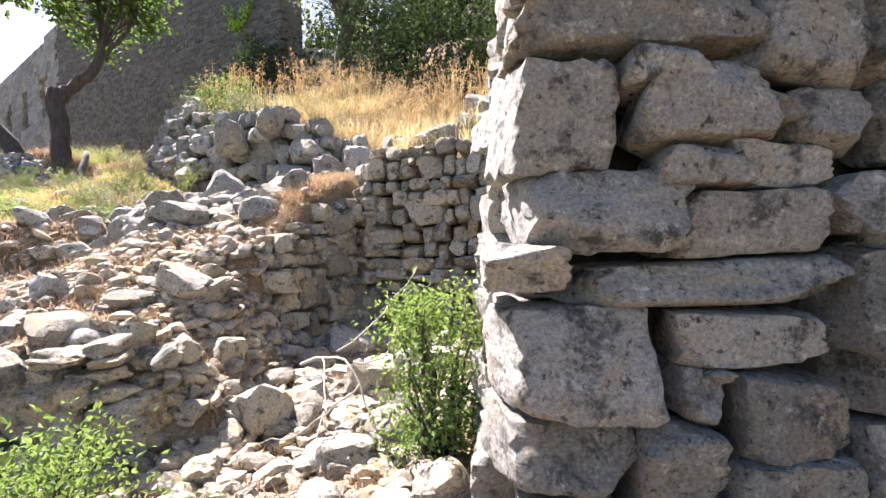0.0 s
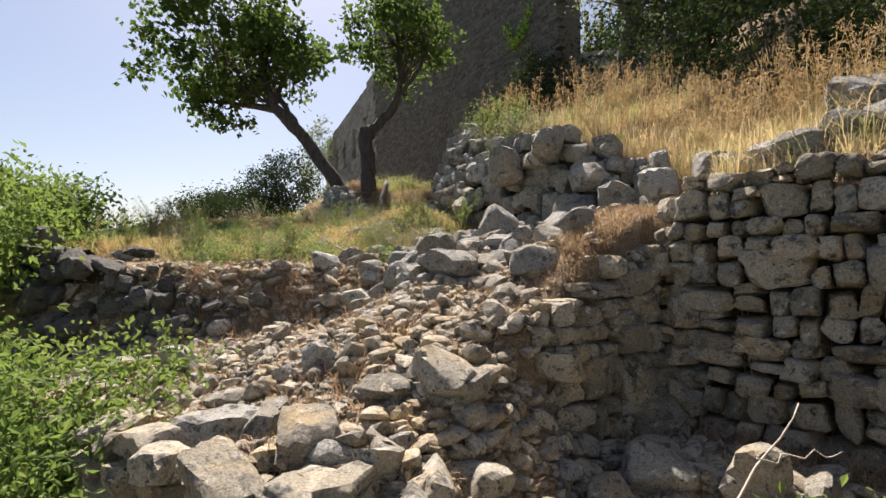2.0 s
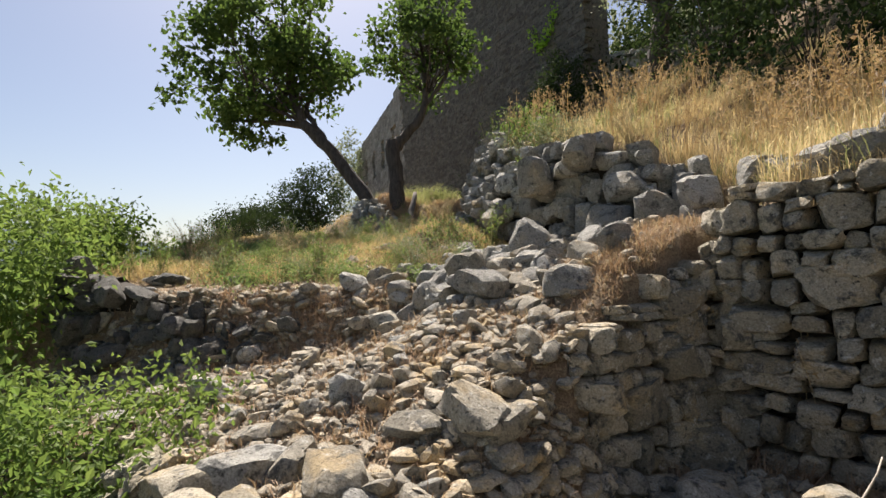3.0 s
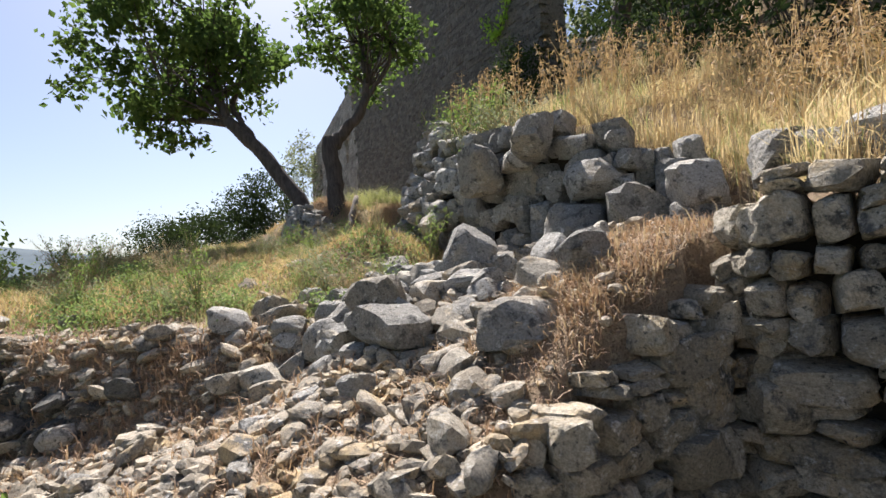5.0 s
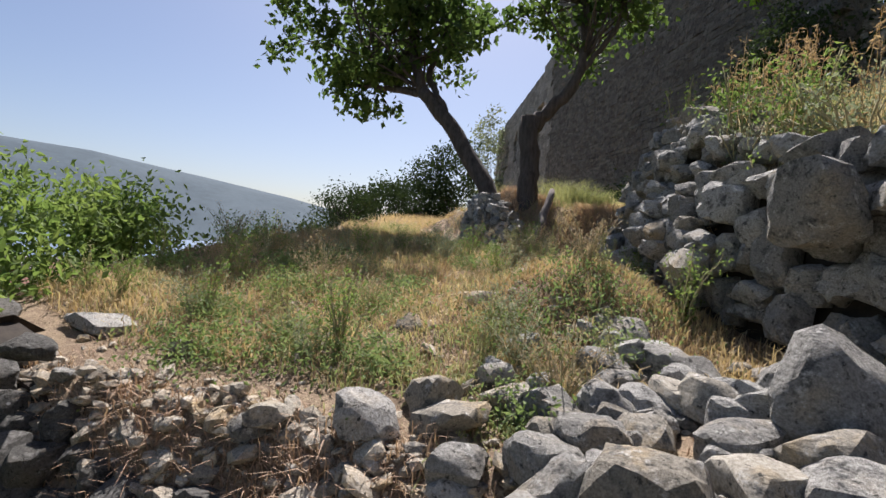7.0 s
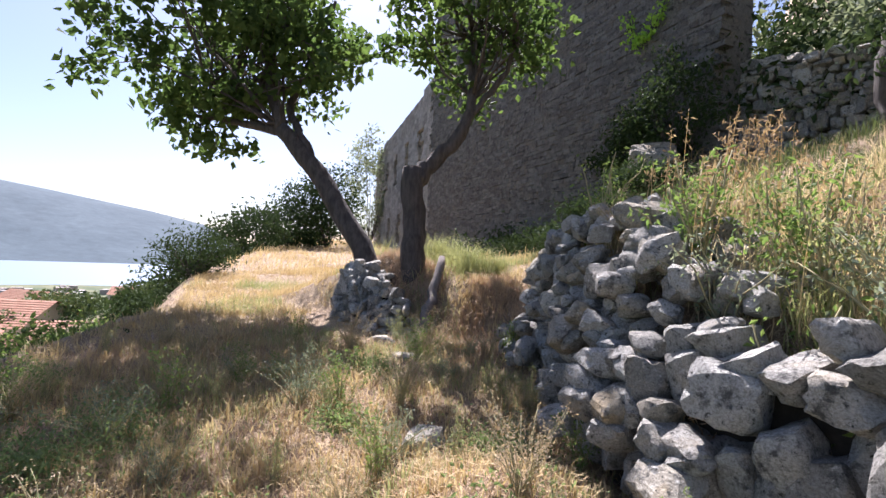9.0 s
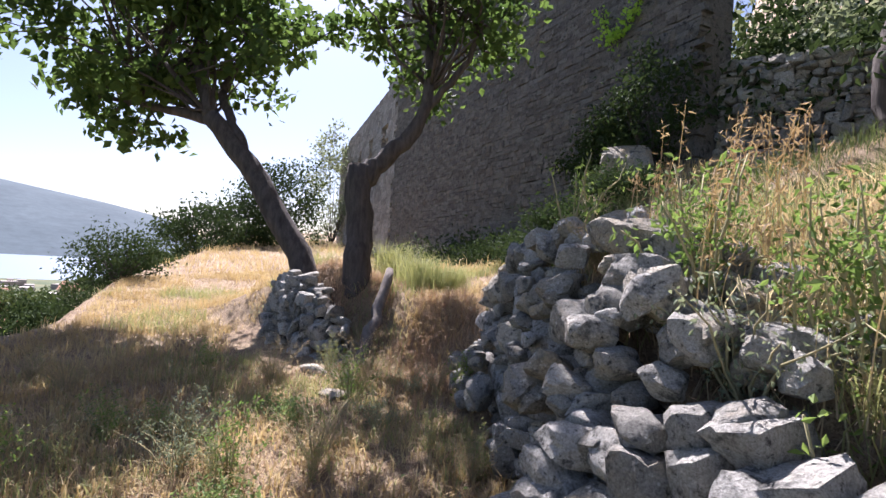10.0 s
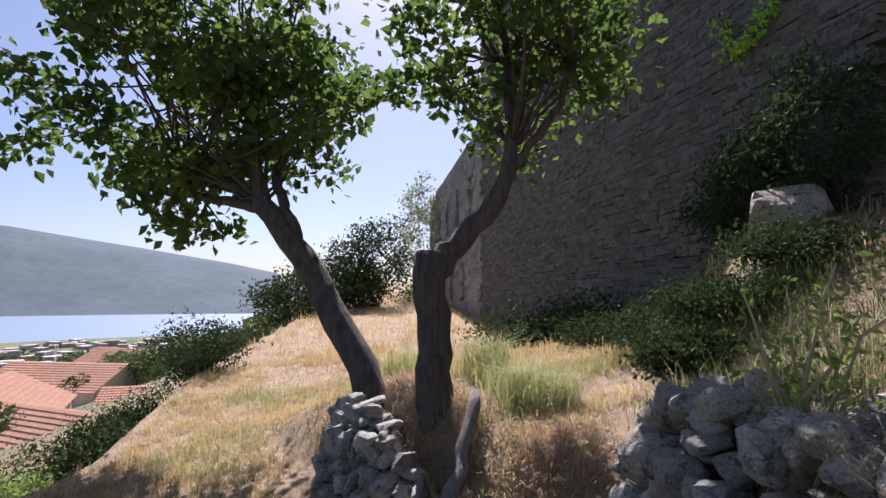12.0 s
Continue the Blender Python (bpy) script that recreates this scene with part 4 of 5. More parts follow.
def tufted(r, centres, per, spread):
    p = np.repeat(centres, per, 0) + r.normal(0, spread, (len(centres) * per, 2))
    return np.column_stack([p, land(p[:, 0], p[:, 1]) - 0.01])


def grass(name, label, centres, per, spread, height, width, mat, seed, lean=0.3, droop=0.3):
    r = np.random.RandomState(seed)
    p = tufted(r, centres, per, spread)
    h = height * np.repeat(r.uniform(0.5, 1.25, len(centres)), per) * r.uniform(0.5, 1.15, len(p))
    return tagged(new(name, blades(name, p, h, width, mat, seed, lean, droop)), label, "grass", kind="stuff")


rg = np.random.RandomState(71)
noisy = lambda x, y, f, o: np.array([noise.noise(Vector((a * f, b * f, o))) for a, b in zip(x, y)])
upper = lambda x, y, d, k, e, r: (d > 0.25) & (k > 1.0) & (k < 9.2) & (d < 7) & (r.rand(len(d)) < np.where(k > 7.6, 0.15, np.where(k > 5.8, 0.55, 1.0)))
c = spots_where(rg, 1900, (-7.5, 4.9, 2.5, 16), upper)
grass("dry_grass", "short bleached dry grass on the upper terrace", c, 24, 0.13, 0.27, 0.006, STRAW, 72, 0.6, 0.6)
grass("brown_grass", "brown dead grass among the dry stalks", c[1::5], 18, 0.13, 0.24, 0.007, STRAW_DULL, 172, 0.7, 0.6)
grass("tall_dry_grass", "tufts of tall golden dry grass on the upper terrace", c[::5], 20, 0.05, 0.52, 0.006, STRAW, 174, 0.28, 0.4)
grass("green_grass", "green grass tufts among the dry stalks", c[2::6], 22, 0.08, 0.4, 0.007, GREEN_GRASS, 73, 0.4, 0.5)


def seeded_stalks(name, label, spots, height, seed):
    """Thin bending stalks, each with a loose feathery plume."""
    r = np.random.RandomState(seed)
    stalk_v, stalk_f, plume, base = [], [], [], 0
    for x, y in spots:
        a, lean, h = r.uniform(0, 6.28), abs(r.normal(0, 0.22)), height * r.uniform(0.6, 1.15)
        t = np.linspace(0, 1, 6)
        out = h * lean * t ** 2.2
        line = np.stack([x + math.cos(a) * out, y + math.sin(a) * out, float(land(x, y)) + h * t * (1 - 0.12 * lean * t)], 1)
        v, f = tube(line, np.linspace(0.004, 0.0018, 6), 3)
        stalk_v.append(v), stalk_f.append(f + base)
        base += len(v)
        k = r.uniform(0.72, 1.0, 16)
        at = np.stack([np.interp(k, t, line[:, i]) for i in range(3)], 1)
        plume.append(at + r.normal(0, 0.018, (16, 3)))
    top = tagged(new(name), label, "grass", kind="stuff")
    tagged(part("stalk", mesh_of("stalk", np.concatenate(stalk_v), np.concatenate(stalk_f), STRAW, False), top), kind="stuff")
    tagged(part("seed_head", leaves("seed_head", np.concatenate(plume), 0.05, SEED_HEAD, seed, 0.22), top), kind="stuff")


c = spots_where(rg, 130, (-4.6, 5.0, 2.0, 10), lambda x, y, d, k, e, r: (d > 0.3) & (d < 3.5) & (k > 1.2))
seeded_stalks("tall_stalks", "tall dry grass stalks with brown feathery seed heads", np.repeat(c, 4, 0) + rg.normal(0, 0.12, (520, 2)), 0.9, 74)
lower = lambda x, y, d, k, e, r: (d < -0.05) & (e > 0.15) & (-0.6 * x + 0.8 * y > 7.2) & (y > 5.6 + 0.3 * (x + 3)) & ~((np.hypot(x + 8.55, y - 11.3) < 1.35) & (np.hypot(x + 8.55, y - 11.3) > 0.9) & (y < 10.95) & (x < -7.75))
c = spots_where(rg, 5200, (-16, 4, -2.5, 17), lower)
keep = noisy(c[:, 0], c[:, 1], 0.55, 0) > -0.22
grass("dry_grass", "short bleached dry grass of the lower terrace", c[keep], 13, 0.06, 0.2, 0.009, STRAW_TERRACE, 77, 0.7, 0.6)
grass("dull_grass", "dull brown dry grass of the lower terrace", c[::2], 9, 0.09, 0.14, 0.006, STRAW_DULL, 78, 0.7, 0.5)
c = spots_where(rg, 1500, (-9.5, 4.4, -3.2, 10), lambda x, y, d, k, e, r: lower(x, y, d, k, e, r) & (noisy(x, y, 0.8, 4) > -0.15))
grass("near_grass", "tangled straw and half-green grass of the lower terrace", c, 14, 0.1, 0.17, 0.006, STRAW_TERRACE, 177, 0.9, 0.7)
grass("near_green_grass", "half-green grass of the lower terrace", c[::4], 12, 0.08, 0.2, 0.007, GREEN_GRASS, 178, 0.6, 0.5)
c = spots_where(rg, 2600, (-9.5, 4.2, -3.2, 11), lower)
grass("straw_litter", "flattened brown straw and dead stems on the terrace", c, 14, 0.12, 0.13, 0.007, LITTER, 179, 1.35, 0.3)
c = spots_where(rg, 1500, (-40, 14, -4, 34), lambda x, y, d, k, e, r: (e > 0.3))
grass("far_grass", "bleached dry grass below the ruin", c, 16, 0.25, 0.38, 0.016, STRAW_TERRACE, 79, 0.4, 0.4)
c = spots_where(rg, 420, (-9, 4.4, -3.4, 10), lambda x, y, d, k, e, r: lower(x, y, d, k, e, r) & (noisy(x, y, 0.9, 9) > 0.08))
grass("green_tufts", "patches of fresh green grass in the dry terrace", c, 16, 0.08, 0.15, 0.009, GREEN_GRASS, 80, 0.6, 0.4)
c = spots_where(rg, 700, (-14, 9, -6.8, 16), lambda x, y, d, k, e, r: lower(x, y, d, k, e, r) & (noisy(x, y, 0.7, 21) > 0.1))
grass("green_patches", "half-green grass patches on the terrace under the trees", c, 14, 0.1, 0.24, 0.008, GREEN_GRASS, 187, 0.5, 0.4)
c = np.stack([np.linspace(-3.3, -5.2, 110), np.linspace(5.35, 4.35, 110)], 1) + rg.normal(0, 0.16, (110, 2))
grass("bank_litter", "brown dead brush on the terrace bank", c, 26, 0.09, 0.16, 0.007, LITTER, 188, 0.9, 0.6)
c = np.concatenate([rg.normal((-4.5, 5.9), (0.45, 0.3), (70, 2)), rg.normal((-3.7, 5.95), (0.25, 0.2), (30, 2))])
grass("green_herbs", "pale green low herbs on the terrace brow", c, 22, 0.06, 0.10, 0.012, GREEN_GRASS, 81, 0.9, 0.4)
rl = np.random.RandomState(181)
beds = spots_where(rl, 13, (-9.0, 4.6, -3.5, 10), lower)
for centre in ((-4.7, 5.7), (-3.75, 5.95), (-5.6, 6.3), (-4.4, 6.6), (-6.4, 6.0), (-5.2, 5.4)):
    beds = np.concatenate([beds, [centre]])
spread = rl.uniform(0.12, 0.28, len(beds))
patches = np.concatenate([rl.normal(c_, s_ * np.array((1.0, 0.75)), (int(5200 * s_), 2)) for c_, s_ in zip(beds, spread)])
tagged(new("herbs", leaves("herbs", np.column_stack([patches, land(patches[:, 0], patches[:, 1]) + 0.17 * rl.rand(len(patches)) ** 1.3]), 0.034, HERB_LEAF, 182, 0.5)), "low pale green creeping herbs in patches on the terrace", "herbs", kind="stuff")
c = spots_where(rg, 1900, (-8, 7.8, -1.5, 16), lambda x, y, d, k, e, r: (d > 0.25) & (k > 5.6) & (k < 10))
near_c, high_c = c[c[:, 1] < 10.8], c[c[:, 1] >= 10.8]
grass("slope_grass", "dry and half-green grass on the slope under the ruin", np.concatenate([near_c[::2], high_c[::6]]), 18, 0.1, 0.28, 0.007, STRAW_DULL, 183, 0.7, 0.5)
grass("slope_green_grass", "half-green grass on the slope behind the wall", near_c[1::5], 16, 0.1, 0.32, 0.007, GREEN_GRASS, 189, 0.45, 0.4)
grass("slope_green_grass", "deep green grass on the slope under the ruin, darkened as in shade", high_c[1::2], 20, 0.1, 0.34, 0.007, SHADE_GRASS, 184, 0.45, 0.4)
c = spots_where(rg, 420, (-36, -2, -3, 26), lambda x, y, d, k, e, r: (e < -0.4) & (e > -9) & (y > 1.5))
cz = np.repeat(np.column_stack([c, land(c[:, 0], c[:, 1]) + 0.15]), 60, 0)
tagged(new("scrub", leaves("scrub", cz + rl.normal(0, 1, cz.shape) * np.array((0.32, 0.32, 0.26)), 0.085, DARK_LEAF, 185, 0.55)), "low green scrub on the bank below the terrace", "scrub", kind="stuff")
# brushwood and litter on the rubble
c = np.array([rubble_spot(rg) for _ in range(5200)])
grass("litter", "brown dry stalks and litter between the stones", c, 8, 0.07, 0.10, 0.007, LITTER, 82, 1.3, 0.3)
c = rg.normal((-1.35, 5.3), (0.5, 0.45), (520, 2))
c = c[(c[:, 0] > -2.1) & (c[:, 1] > 4.55) & (c[:, 0] < -1.6 + 0.5 * np.clip((c[:, 1] - 4.6) / 0.7, 0, 1) + 0.9 * (c[:, 1] > 5.7))]
grass("dry_brush", "brown dry brush over the broken wall", c, 20, 0.08, 0.11, 0.006, LITTER, 83, 1.1, 0.7)
grass("dry_brush", "golden dry brush over the broken wall", c[::2], 12, 0.1, 0.13, 0.006, STRAW_DULL, 84, 1.0, 0.7)
c = np.concatenate([rg.normal((-7.1, 11.1), (0.45, 0.45), (360, 2)), rg.normal((-8.3, 11.6), (0.6, 0.4), (260, 2))])
c = c[(np.hypot(c[:, 0] + 8.55, c[:, 1] - 11.3) < 0.85) | (np.hypot(c[:, 0] + 8.55, c[:, 1] - 11.3) > 1.3)]
grass("bank_brush", "brown dead brush on the bank by the old tree", c, 22, 0.08, 0.2, 0.007, LITTER, 186, 0.8, 0.6)
c = np.stack([np.linspace(0.4, -0.9, 70), np.linspace(4.95, 5.4, 70)], 1) + rg.normal(0, 0.09, (70, 2))
grass("hanging_grass", "dry grass hanging over the wall top", c, 26, 0.05, 0.2, 0.006, LITTER, 85, 1.0, 0.9)
for x, y, s in ((-9.0, 13.2, 1.25), (-8.2, 12.7, 1.2), (-7.7, 12.2, 0.9), (-10.4, 13.1, 1.0), (-10.0, 12.5, 0.8), (-7.5, 12.6, 0.7), (-3.35, 8.35, 0.6), (-2.9, 8.2, 0.5)):
    grass("grass_tuft", "large fountain-shaped tuft of pale green grass", np.array([(x, y)]), int(420 * s), 0.16 * s, 0.85 * s, 0.009, GREEN_GRASS, int(90 + 10 * s), 0.4, 0.7)


def weed(seed, height, spread, stems, leaf, mat):
    """A loose upright weed with small leaves up its stems."""
    r = np.random.RandomState(seed)
    top = new("weed")
    tubes, pts = [], []
    for i in range(stems):
        a, l = r.uniform(0, 6.28), r.uniform(0.2, 1.0) * spread
        h = height * r.uniform(0.55, 1.1)
        line = bent([(0, 0, -0.05), (math.cos(a) * l * 0.4, math.sin(a) * l * 0.4, h * 0.55), (math.cos(a) * l, math.sin(a) * l, h)], 7, 0.008, seed + i)
        tubes.append(tube(line, np.linspace(0.006, 0.002, 7), 4))
        for q in line[1:]:
            pts.append(q + r.normal(0, 0.025, (9, 3)))
    tagged(part("stem", mesh_of("stem", *joined(tubes), STEM, True), top), kind="stuff")
    part("foliage", leaves("foliage", np.concatenate(pts), leaf, mat, seed, 0.45), top)
    return top


WEEDS = [weed(s, h, w, n, l, m) for s, h, w, n, l, m in ((1, 0.4, 0.25, 10, 0.024, BUSH_LEAF), (2, 0.6, 0.2, 6, 0.026, GREEN_GRASS), (3, 0.35, 0.35, 14, 0.022, OLIVE_LEAF), (4, 0.55, 0.4, 22, 0.02, STRAW_DULL))]
WEED_LABELS = ["leafy green weed in the dry grass", "tall thin yellow-green weed", "spreading grey-green weed in the dry grass", "dry brown branching weed stalks"]
spots = list(spots_where(rg, 70, (-9.5, 4.3, -3.3, 11), lower)) + list(spots_where(rg, 26, (-5.5, 7.5, -1.5, 11), lambda x, y, d, k, e, r: (d > 0.4) & (d < 2.5)))
for i, (x, y) in enumerate(spots):
    j = i % 4
    m = pose(x, y, ground_z(x, y), 0, 0, rg.uniform(0, 360)) @ Matrix.Scale(rg.uniform(0.6, 1.2), 4)
    if i < 4:
        WEEDS[j].matrix_basis = m
        tagged(WEEDS[j], WEED_LABELS[j], "weed", "weeds of the terraces")
    else:
        tagged(copy_thing(WEEDS[j], m), WEED_LABELS[j], "weed", "weeds of the terraces")


for x, y, j in ((-3.95, 9.0, 0), (-3.5, 8.75, 0), (-3.2, 8.4, 1), (-3.75, 8.6, 2), (-5.0, 10.2, 0), (-2.9, 8.1, 2), (-3.3, 8.6, 0), (-3.0, 8.7, 2), (-3.4, 8.3, 0)):
    tagged(copy_thing(WEEDS[j], pose(x, y, ground_z(x, y), 0, 0, rg.uniform(0, 360)) @ Matrix.Scale(rg.uniform(1.4, 1.9), 4)), WEED_LABELS[j], "weed", "weeds of the terraces")


# ---- shrubs and trees of the slope ----
def far_bush(label, x, y, rad, height, mat, seed, leaf=0.12, count=2600, dz=0.0):
    return bush("bush", label, x, y, ground_z(x, y) + dz, rad, height, count, leaf, mat, seed, 40)


far_bush("dark evergreen shrub behind the dry grass", 0.2, 11.2, 1.5, 2.3, DARK_LEAF, 101)
far_bush("dark evergreen shrub behind the dry grass", -1.2, 12.4, 1.4, 2.2, DARK_LEAF, 102)
far_bush("dark evergreen shrub on the shaded slope", 2.0, 10.5, 1.6, 2.6, DARK_LEAF, 103)
far_bush("dark shrub before the ruin wall, shade put into its leaves", -6.5, 16.75, 0.75, 1.7, DARK_LEAF, 104, 0.08, 5200)
far_bush("dark shrub before the ruin wall, shade put into its leaves", -5.4, 16.0, 0.9, 2.2, DARK_LEAF, 105, 0.09, 5200)
for x, y, rad, h in ((-8.6, 16.2, 0.7, 0.5), (-7.5, 15.3, 0.7, 0.5), (-6.9, 14.6, 0.6, 0.4), (-6.1, 13.7, 0.6, 0.35), (-5.5, 14.3, 0.6, 0.3), (-6.3, 13.0, 0.4, 0.3)):
    far_bush("low dark green scrub on the slope under the ruin", x, y, rad, h, DARK_LEAF, 160 + int(-10 * x), 0.07, 3000)
far_bush("low dark shrub at the ruin foot", -10.0, 18.2, 1.5, 0.9, DARK_LEAF, 106)
far_bush("low dark shrub at the ruin foot", -12.5, 19.8, 1.6, 0.8, DARK_LEAF, 107)
far_bush("silvery shrub above the far wall", -3.4, 16.9, 0.9, 1.6, OLIVE_LEAF, 108, 0.09)
far_bush("silvery shrub above the far wall", -1.8, 16.4, 1.0, 1.5, OLIVE_LEAF, 109, 0.09)
far_bush("round dark bush beyond the terrace", -26.0, 25.7, 1.9, 4.9, DARK_LEAF, 110, 0.2, 5000)
far_bush("round dark bush beyond the terrace", -27.3, 24.2, 2.0, 2.9, DARK_LEAF, 111, 0.2, 4000)
far_bush("round dark bush beyond the terrace", -26.0, 20.8, 1.8, 2.2, DARK_LEAF, 112, 0.2, 3000)
far_bush("tall grey-green tree beside the ruin", -29.5, 33.0, 2.0, 8.5, OLIVE_LEAF, 113, 0.25, 4000)
far_bush("dark green bush at the terrace edge", -16.0, 12.2, 0.9, 1.1, DARK_LEAF, 114, 0.08, 3600)
far_bush("bright green bush at the terrace edge", -10.9, 7.6, 0.6, 0.7, BUSH_LEAF, 115, 0.06, 2600, -0.3)
far_bush("dark bush at the terrace edge", -19.5, 14.2, 1.3, 1.5, DARK_LEAF, 116, 0.14, 2600, -0.4)
far_bush("dark bush on the bank over the roofs", -13.5, 9.8, 0.6, 0.9, DARK_LEAF, 119, 0.08, 3600, -0.3)
far_bush("yellow-green bush on the bank over the roofs", -14.2, 9.2, 0.8, 1.3, BUSH_LEAF, 125, 0.08, 3600, -0.4)
far_bush("yellow-green bush on the bank over the roofs", -12.6, 8.9, 0.6, 1.0, BUSH_LEAF, 126, 0.07, 3000, -0.4)
far_bush("dark bush on the bank over the roofs", -15.6, 11.2, 0.7, 0.7, DARK_LEAF, 127, 0.09, 3600, -0.5)
far_bush("green bush below the terrace edge", -13.3, 9.0, 0.7, 0.9, BUSH_LEAF, 118, 0.07, 2600, -0.7)
for i, (x, y, rad, h, mat) in enumerate(((-2.5, 18.5, 1.6, 3.0, OLIVE_LEAF), (0.0, 17.5, 1.8, 3.2, DARK_LEAF), (2.5, 15.5, 1.8, 3.4, OLIVE_LEAF), (-0.5, 20.5, 2.2, 4.5, DARK_LEAF), (-4.0, 21.0, 2.2, 5.0, OLIVE_LEAF), (3.5, 19.0, 2.2, 4.5, DARK_LEAF), (5.5, 13.5, 2.0, 3.6, DARK_LEAF), (3.6, 12.4, 1.5, 2.6, OLIVE_LEAF), (-3.6, 17.6, 1.5, 2.6, DARK_LEAF), (-1.6, 17.2, 1.5, 2.4, DARK_LEAF), (1.2, 16.2, 1.6, 2.6, DARK_LEAF), (-2.6, 20.2, 2.4, 5.0, DARK_LEAF), (1.6, 21.5, 2.6, 5.5, DARK_LEAF), (4.5, 17.0, 2.0, 4.0, DARK_LEAF))):
    far_bush("dense wild tree on the slope above the far wall", x, y, rad, h, mat, 140 + i, 0.19, 4200, -0.3)
gz = ground_z(-2.4, 13.6)
tree("olive_tree", "old olive tree with silvery foliage on the upper slope",
     [([(-2.4, 13.6, gz - 0.2), (-2.5, 13.6, gz + 0.9), (-2.2, 13.5, gz + 1.8)], 0.24, 0.16), ([(-2.2, 13.5, gz + 1.7), (-1.6, 13.4, gz + 2.6)], 0.12, 0.06), ([(-2.3, 13.5, gz + 1.6), (-2.9, 13.7, gz + 2.7)], 0.12, 0.06)],
     (-2.3, 13.6, gz + 3.2), (1.7, 1.5, 1.1), 60, 60, 0.25, 0.08, OLIVE_LEAF, 120, [(-2.2, 13.5, gz + 1.8), (-1.6, 13.4, gz + 2.6), (-2.9, 13.7, gz + 2.7)])
# young vine with bright leaves on the dark wall
rv = np.random.RandomState(121)
vine_line = np.array([(-6.75, 17.02, 9.5), (-6.55, 16.9, 8.8), (-6.3, 16.75, 8.8), (-5.95, 16.5, 9.1), (-5.75, 16.4, 9.7)])
k = np.linspace(0, 4, 60)
vp = np.stack([np.interp(k, range(5), vine_line[:, i]) for i in range(3)], 1)
vine = tagged(new("vine"), "bright green creeper on the dark ruin wall", "vine")
part("stem", mesh_of("stem", *tube(vp[::6], [0.015] * 10, 5), BARK, True), vine)
part("foliage", leaves("foliage", np.repeat(vp, 6, 0) + rv.normal(0, 0.09, (360, 3)), 0.1, IVY_LEAF, 122, 0.8), vine)

ri = np.random.RandomState(123)
ux_, uy_ = (RUIN_CORNER[0] - RUIN_RIGHT[0]) / 15.5, (RUIN_CORNER[1] - RUIN_RIGHT[1]) / 15.5
uu, zz = ri.uniform(0.2, 9.0, 16000), ri.uniform(4.0, 11.0, 16000)
hold = np.array([noise.noise(Vector((a * 0.45, b * 0.35, 5))) for a, b in zip(uu, zz)]) > 0.02 + 0.09 * (zz - 6.0)
uu, zz = uu[hold], zz[hold]
off_ = 0.2 + np.abs(ri.normal(0, 0.1, len(uu)))
ivy = tagged(new("ivy", leaves("ivy", np.stack([RUIN_RIGHT[0] + ux_ * uu + uy_ * off_, RUIN_RIGHT[1] + uy_ * uu - ux_ * off_, zz], 1), 0.16, DARK_LEAF, 124, 0.8)), "dark ivy spreading over the shaded ruin wall", "ivy", kind="stuff")

# bleached dead branch in the hollow
branch = tagged(new("dead_branch"), "bleached dead branch lying in the stony hollow", "branch")
for i, (pts, r0) in enumerate([([(-0.95, 3.2, 0.75), (-0.7, 3.05, 0.85), (-0.55, 2.9, 0.7), (-0.45, 2.75, 0.5)], 0.016), ([(-0.7, 3.05, 0.85), (-0.5, 3.2, 1.0), (-0.35, 3.45, 1.15), (-0.25, 3.6, 1.3)], 0.011), ([(-0.6, 3.0, 0.8), (-0.35, 3.0, 0.85), (-0.1, 3.05, 0.8)], 0.009), ([(-0.55, 2.9, 0.7), (-0.8, 2.8, 0.5), (-1.05, 2.75, 0.45)], 0.009), ([(-0.4, 3.35, 1.15), (-0.15, 3.4, 1.2)], 0.006), ([(-0.8, 3.12, 0.8), (-0.7, 2.8, 0.62), (-0.72, 2.6, 0.5)], 0.008)]):
    part("twig", mesh_of("twig", *tube(bent(pts, 10, 0.012, i), np.linspace(r0 * 0.65, r0 * 0.25, 10), 6), TWIG, True), branch)


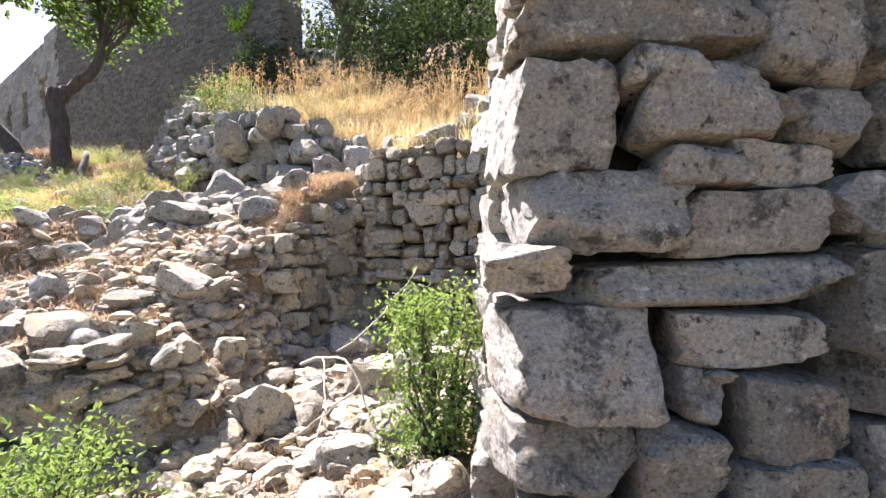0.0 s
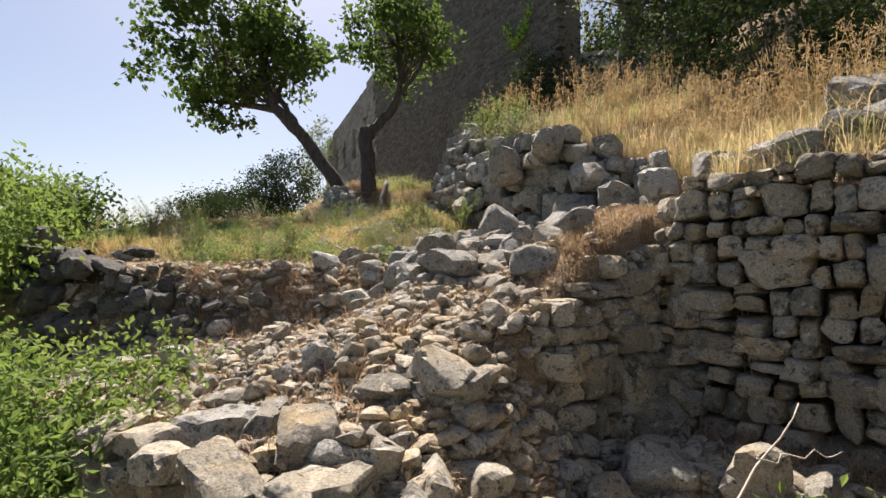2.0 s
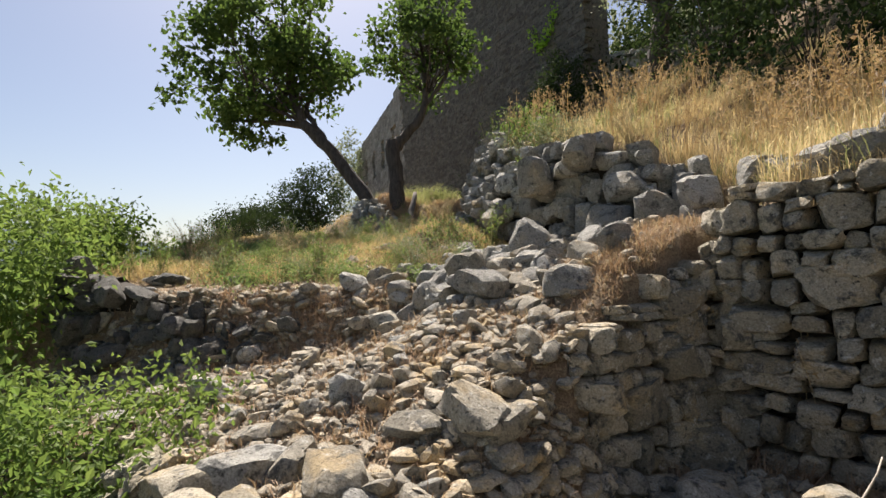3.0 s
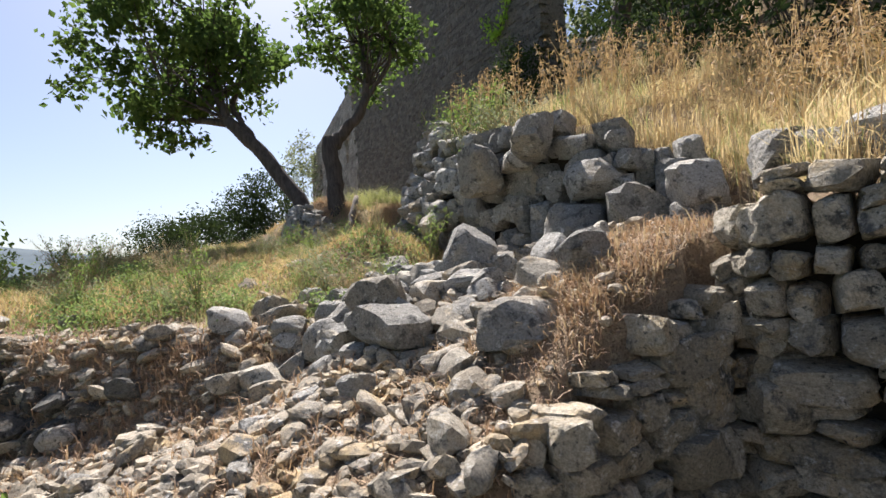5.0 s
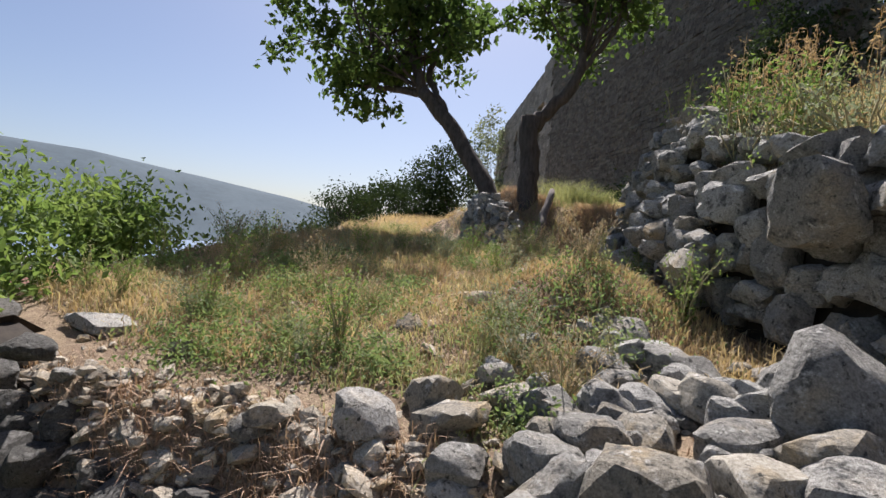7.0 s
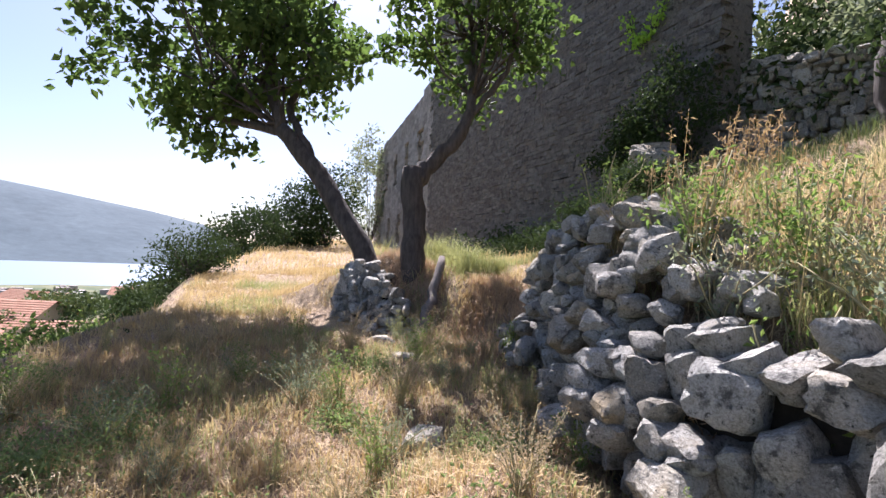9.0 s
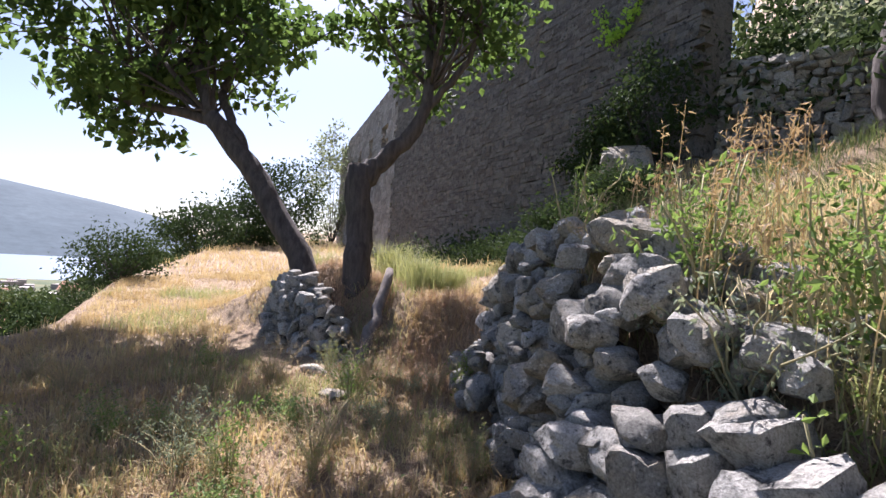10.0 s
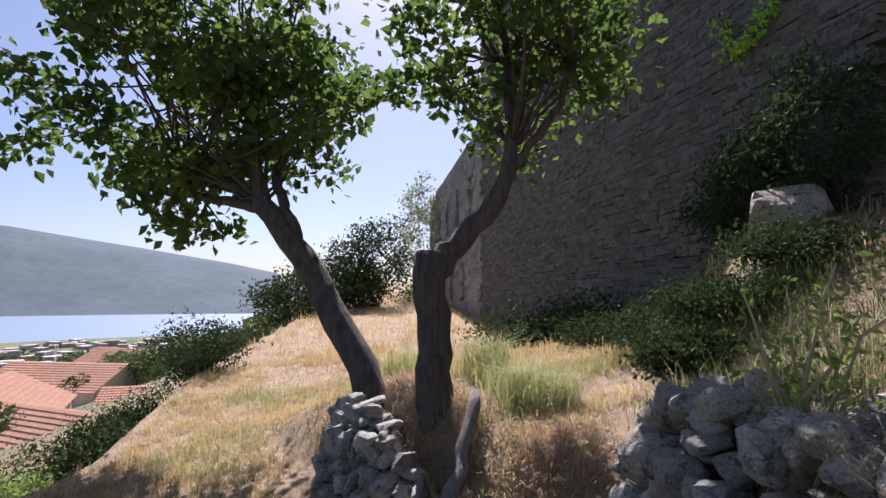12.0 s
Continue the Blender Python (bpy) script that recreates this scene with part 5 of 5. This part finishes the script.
# ---- town and woods below ----
def house(x, y, turn, length, width, eaves, label, floor_z):
    """A plastered house under a tiled gable roof."""
    top = tagged(new("house"), label, "house")
    top.matrix_basis = pose(x, y, floor_z, 0, 0, turn)
    part("wall", mesh_of("wall", *extrude_box((-length / 2, -width / 2, -3), (length / 2, width / 2, eaves)), PLASTER), top)
    rise = width * 0.24
    gable = np.array([(sx * length / 2, y_, z_) for sx in (-1, 1) for y_, z_ in ((-width / 2, eaves), (width / 2, eaves), (0, eaves + rise))], float)
    part("gable", mesh_of("gable", gable, [(0, 2, 1), (3, 4, 5), (0, 3, 5), (0, 5, 2), (1, 2, 5), (1, 5, 4)], PLASTER), top)
    for side in (-1, 1):
        rows_, cols = 12, int(length / 0.22) * 2
        u = np.linspace(-length / 2 - 0.3, length / 2 + 0.3, cols)
        vs, fs = [], []
        for j in range(rows_):
            for half in (0, 1):
                s_ = (j + half) / rows_
                yy, zz = side * (width / 2 + 0.35) * (1 - s_), eaves - 0.16 + (rise + 0.3) * s_ + (0.06 if half == 0 else 0.0)
                vs.append(np.stack([u, np.full(cols, yy), zz + 0.06 * np.abs(np.sin(np.arange(cols) * 1.5708))], 1))
        n = len(vs)
        q = (np.arange(n - 1)[:, None] * cols + np.arange(cols - 1)).ravel()
        part("roof", mesh_of("roof", np.concatenate(vs), np.stack([q, q + 1, q + cols + 1, q + cols], 1), TILE), top)
    for side in (-1, 1):
        for wx in np.arange(-length / 2 + 1.3, length / 2 - 1, 2.2):
            part("window", mesh_of("window", *extrude_box((wx - 0.45, side * width / 2 - 0.05, eaves - 2.0), (wx + 0.45, side * width / 2 + 0.03, eaves - 0.7)), DARK_GLASS), top)
    return top


def from_eye(left, dist):
    return -4.6 - math.sin(radians(left)) * dist, 7.5 + math.cos(radians(left)) * dist


for left, dist, up, turn, ln, wd in ((77.0, 36, -10.4, 20, 15, 8), (70.5, 48, -8.6, 60, 8, 6), (83.5, 46, -7.2, -20, 11, 8), (78, 66, -6.0, 35, 13, 8), (83, 74, -6.2, 60, 11, 8), (88, 60, -7.0, 0, 12, 8), (74, 120, -4.9, 20, 14, 9), (66, 210, -4.2, 50, 16, 10), (85, 160, -5.0, 10, 15, 9), (92, 110, -6.0, 30, 14, 9), (62, 300, -3.9, 10, 14, 9)):
    hx_, hy_ = from_eye(left, dist)
    ridge = 4.66 + dist * math.tan(radians(up))
    house(hx_, hy_, turn, ln, wd, 5.5, "plastered house with a red tiled roof below the hill", ridge - 5.5 - wd * 0.24)
rt = np.random.RandomState(131)
blocks = []
for i in range(240):
    left, dist = rt.uniform(57, 98), rt.uniform(480, 850)
    hx_, hy_ = from_eye(left, dist)
    w = rt.uniform(4, 9)
    v, f = extrude_box((-w, -w * 0.6, -6), (w, w * 0.6, rt.uniform(3, 8)))
    a = rt.uniform(0, 3.1)
    v = np.stack([v[:, 0] * math.cos(a) - v[:, 1] * math.sin(a) + hx_, v[:, 0] * math.sin(a) + v[:, 1] * math.cos(a) + hy_, v[:, 2] + float(land(hx_, hy_))], 1)
    blocks.append((v, f))
TOWN = plain("far_town", (0.42, 0.34, 0.30), (0.60, 0.56, 0.52), 0.05, 0.9, 0.0, island=True)
tagged(new("town", mesh_of("town", *joined(blocks), TOWN)), "far pale town buildings along the bay shore", "town", kind="stuff")
WOOD_LEAF = blade_material("far_wood_leaf", (0.05, 0.08, 0.03), (0.11, 0.14, 0.05), 0.2)
for near, far, trees, count, leaf in ((24, 70, 70, 900, 0.3), (70, 200, 170, 260, 0.75), (200, 850, 900, 60, 2.4)):
    pts = []
    for i in range(trees):
        left, dist = rt.uniform(50, 100), near * (far / near) ** rt.rand()
        x, y = from_eye(left, dist)
        s_ = rt.uniform(1.6, 3.2) * (1 + dist / 500)
        z_ = float(land(x, y)) + s_ * 0.6
        over = math.degrees(math.atan2(z_ + s_ * 0.9 - 4.66, dist))
        if float(along(np.array(x), np.array(y), EDGE)[0]) > -4 or over > np.interp(left, [50, 57, 61, 65, 70, 100], [3, 1.5, -0.5, -4.0, -8.5, -8.5] if dist < 60 else [3, 1.5, -0.5, -3.2, -4.6, -4.6]):
            continue
        v = rt.normal(0, 1, (count, 3))
        v /= np.linalg.norm(v, axis=1)[:, None]
        pts.append(np.array((x, y, z_)) + v * s_ * rt.uniform(0.55, 1.05, (count, 1)) * np.array((1, 1, 0.85)))
    tagged(new("woods", leaves("woods", np.concatenate(pts), leaf, WOOD_LEAF, 132, 0.9)), "green woods and gardens on the slope below", "woods", kind="stuff")
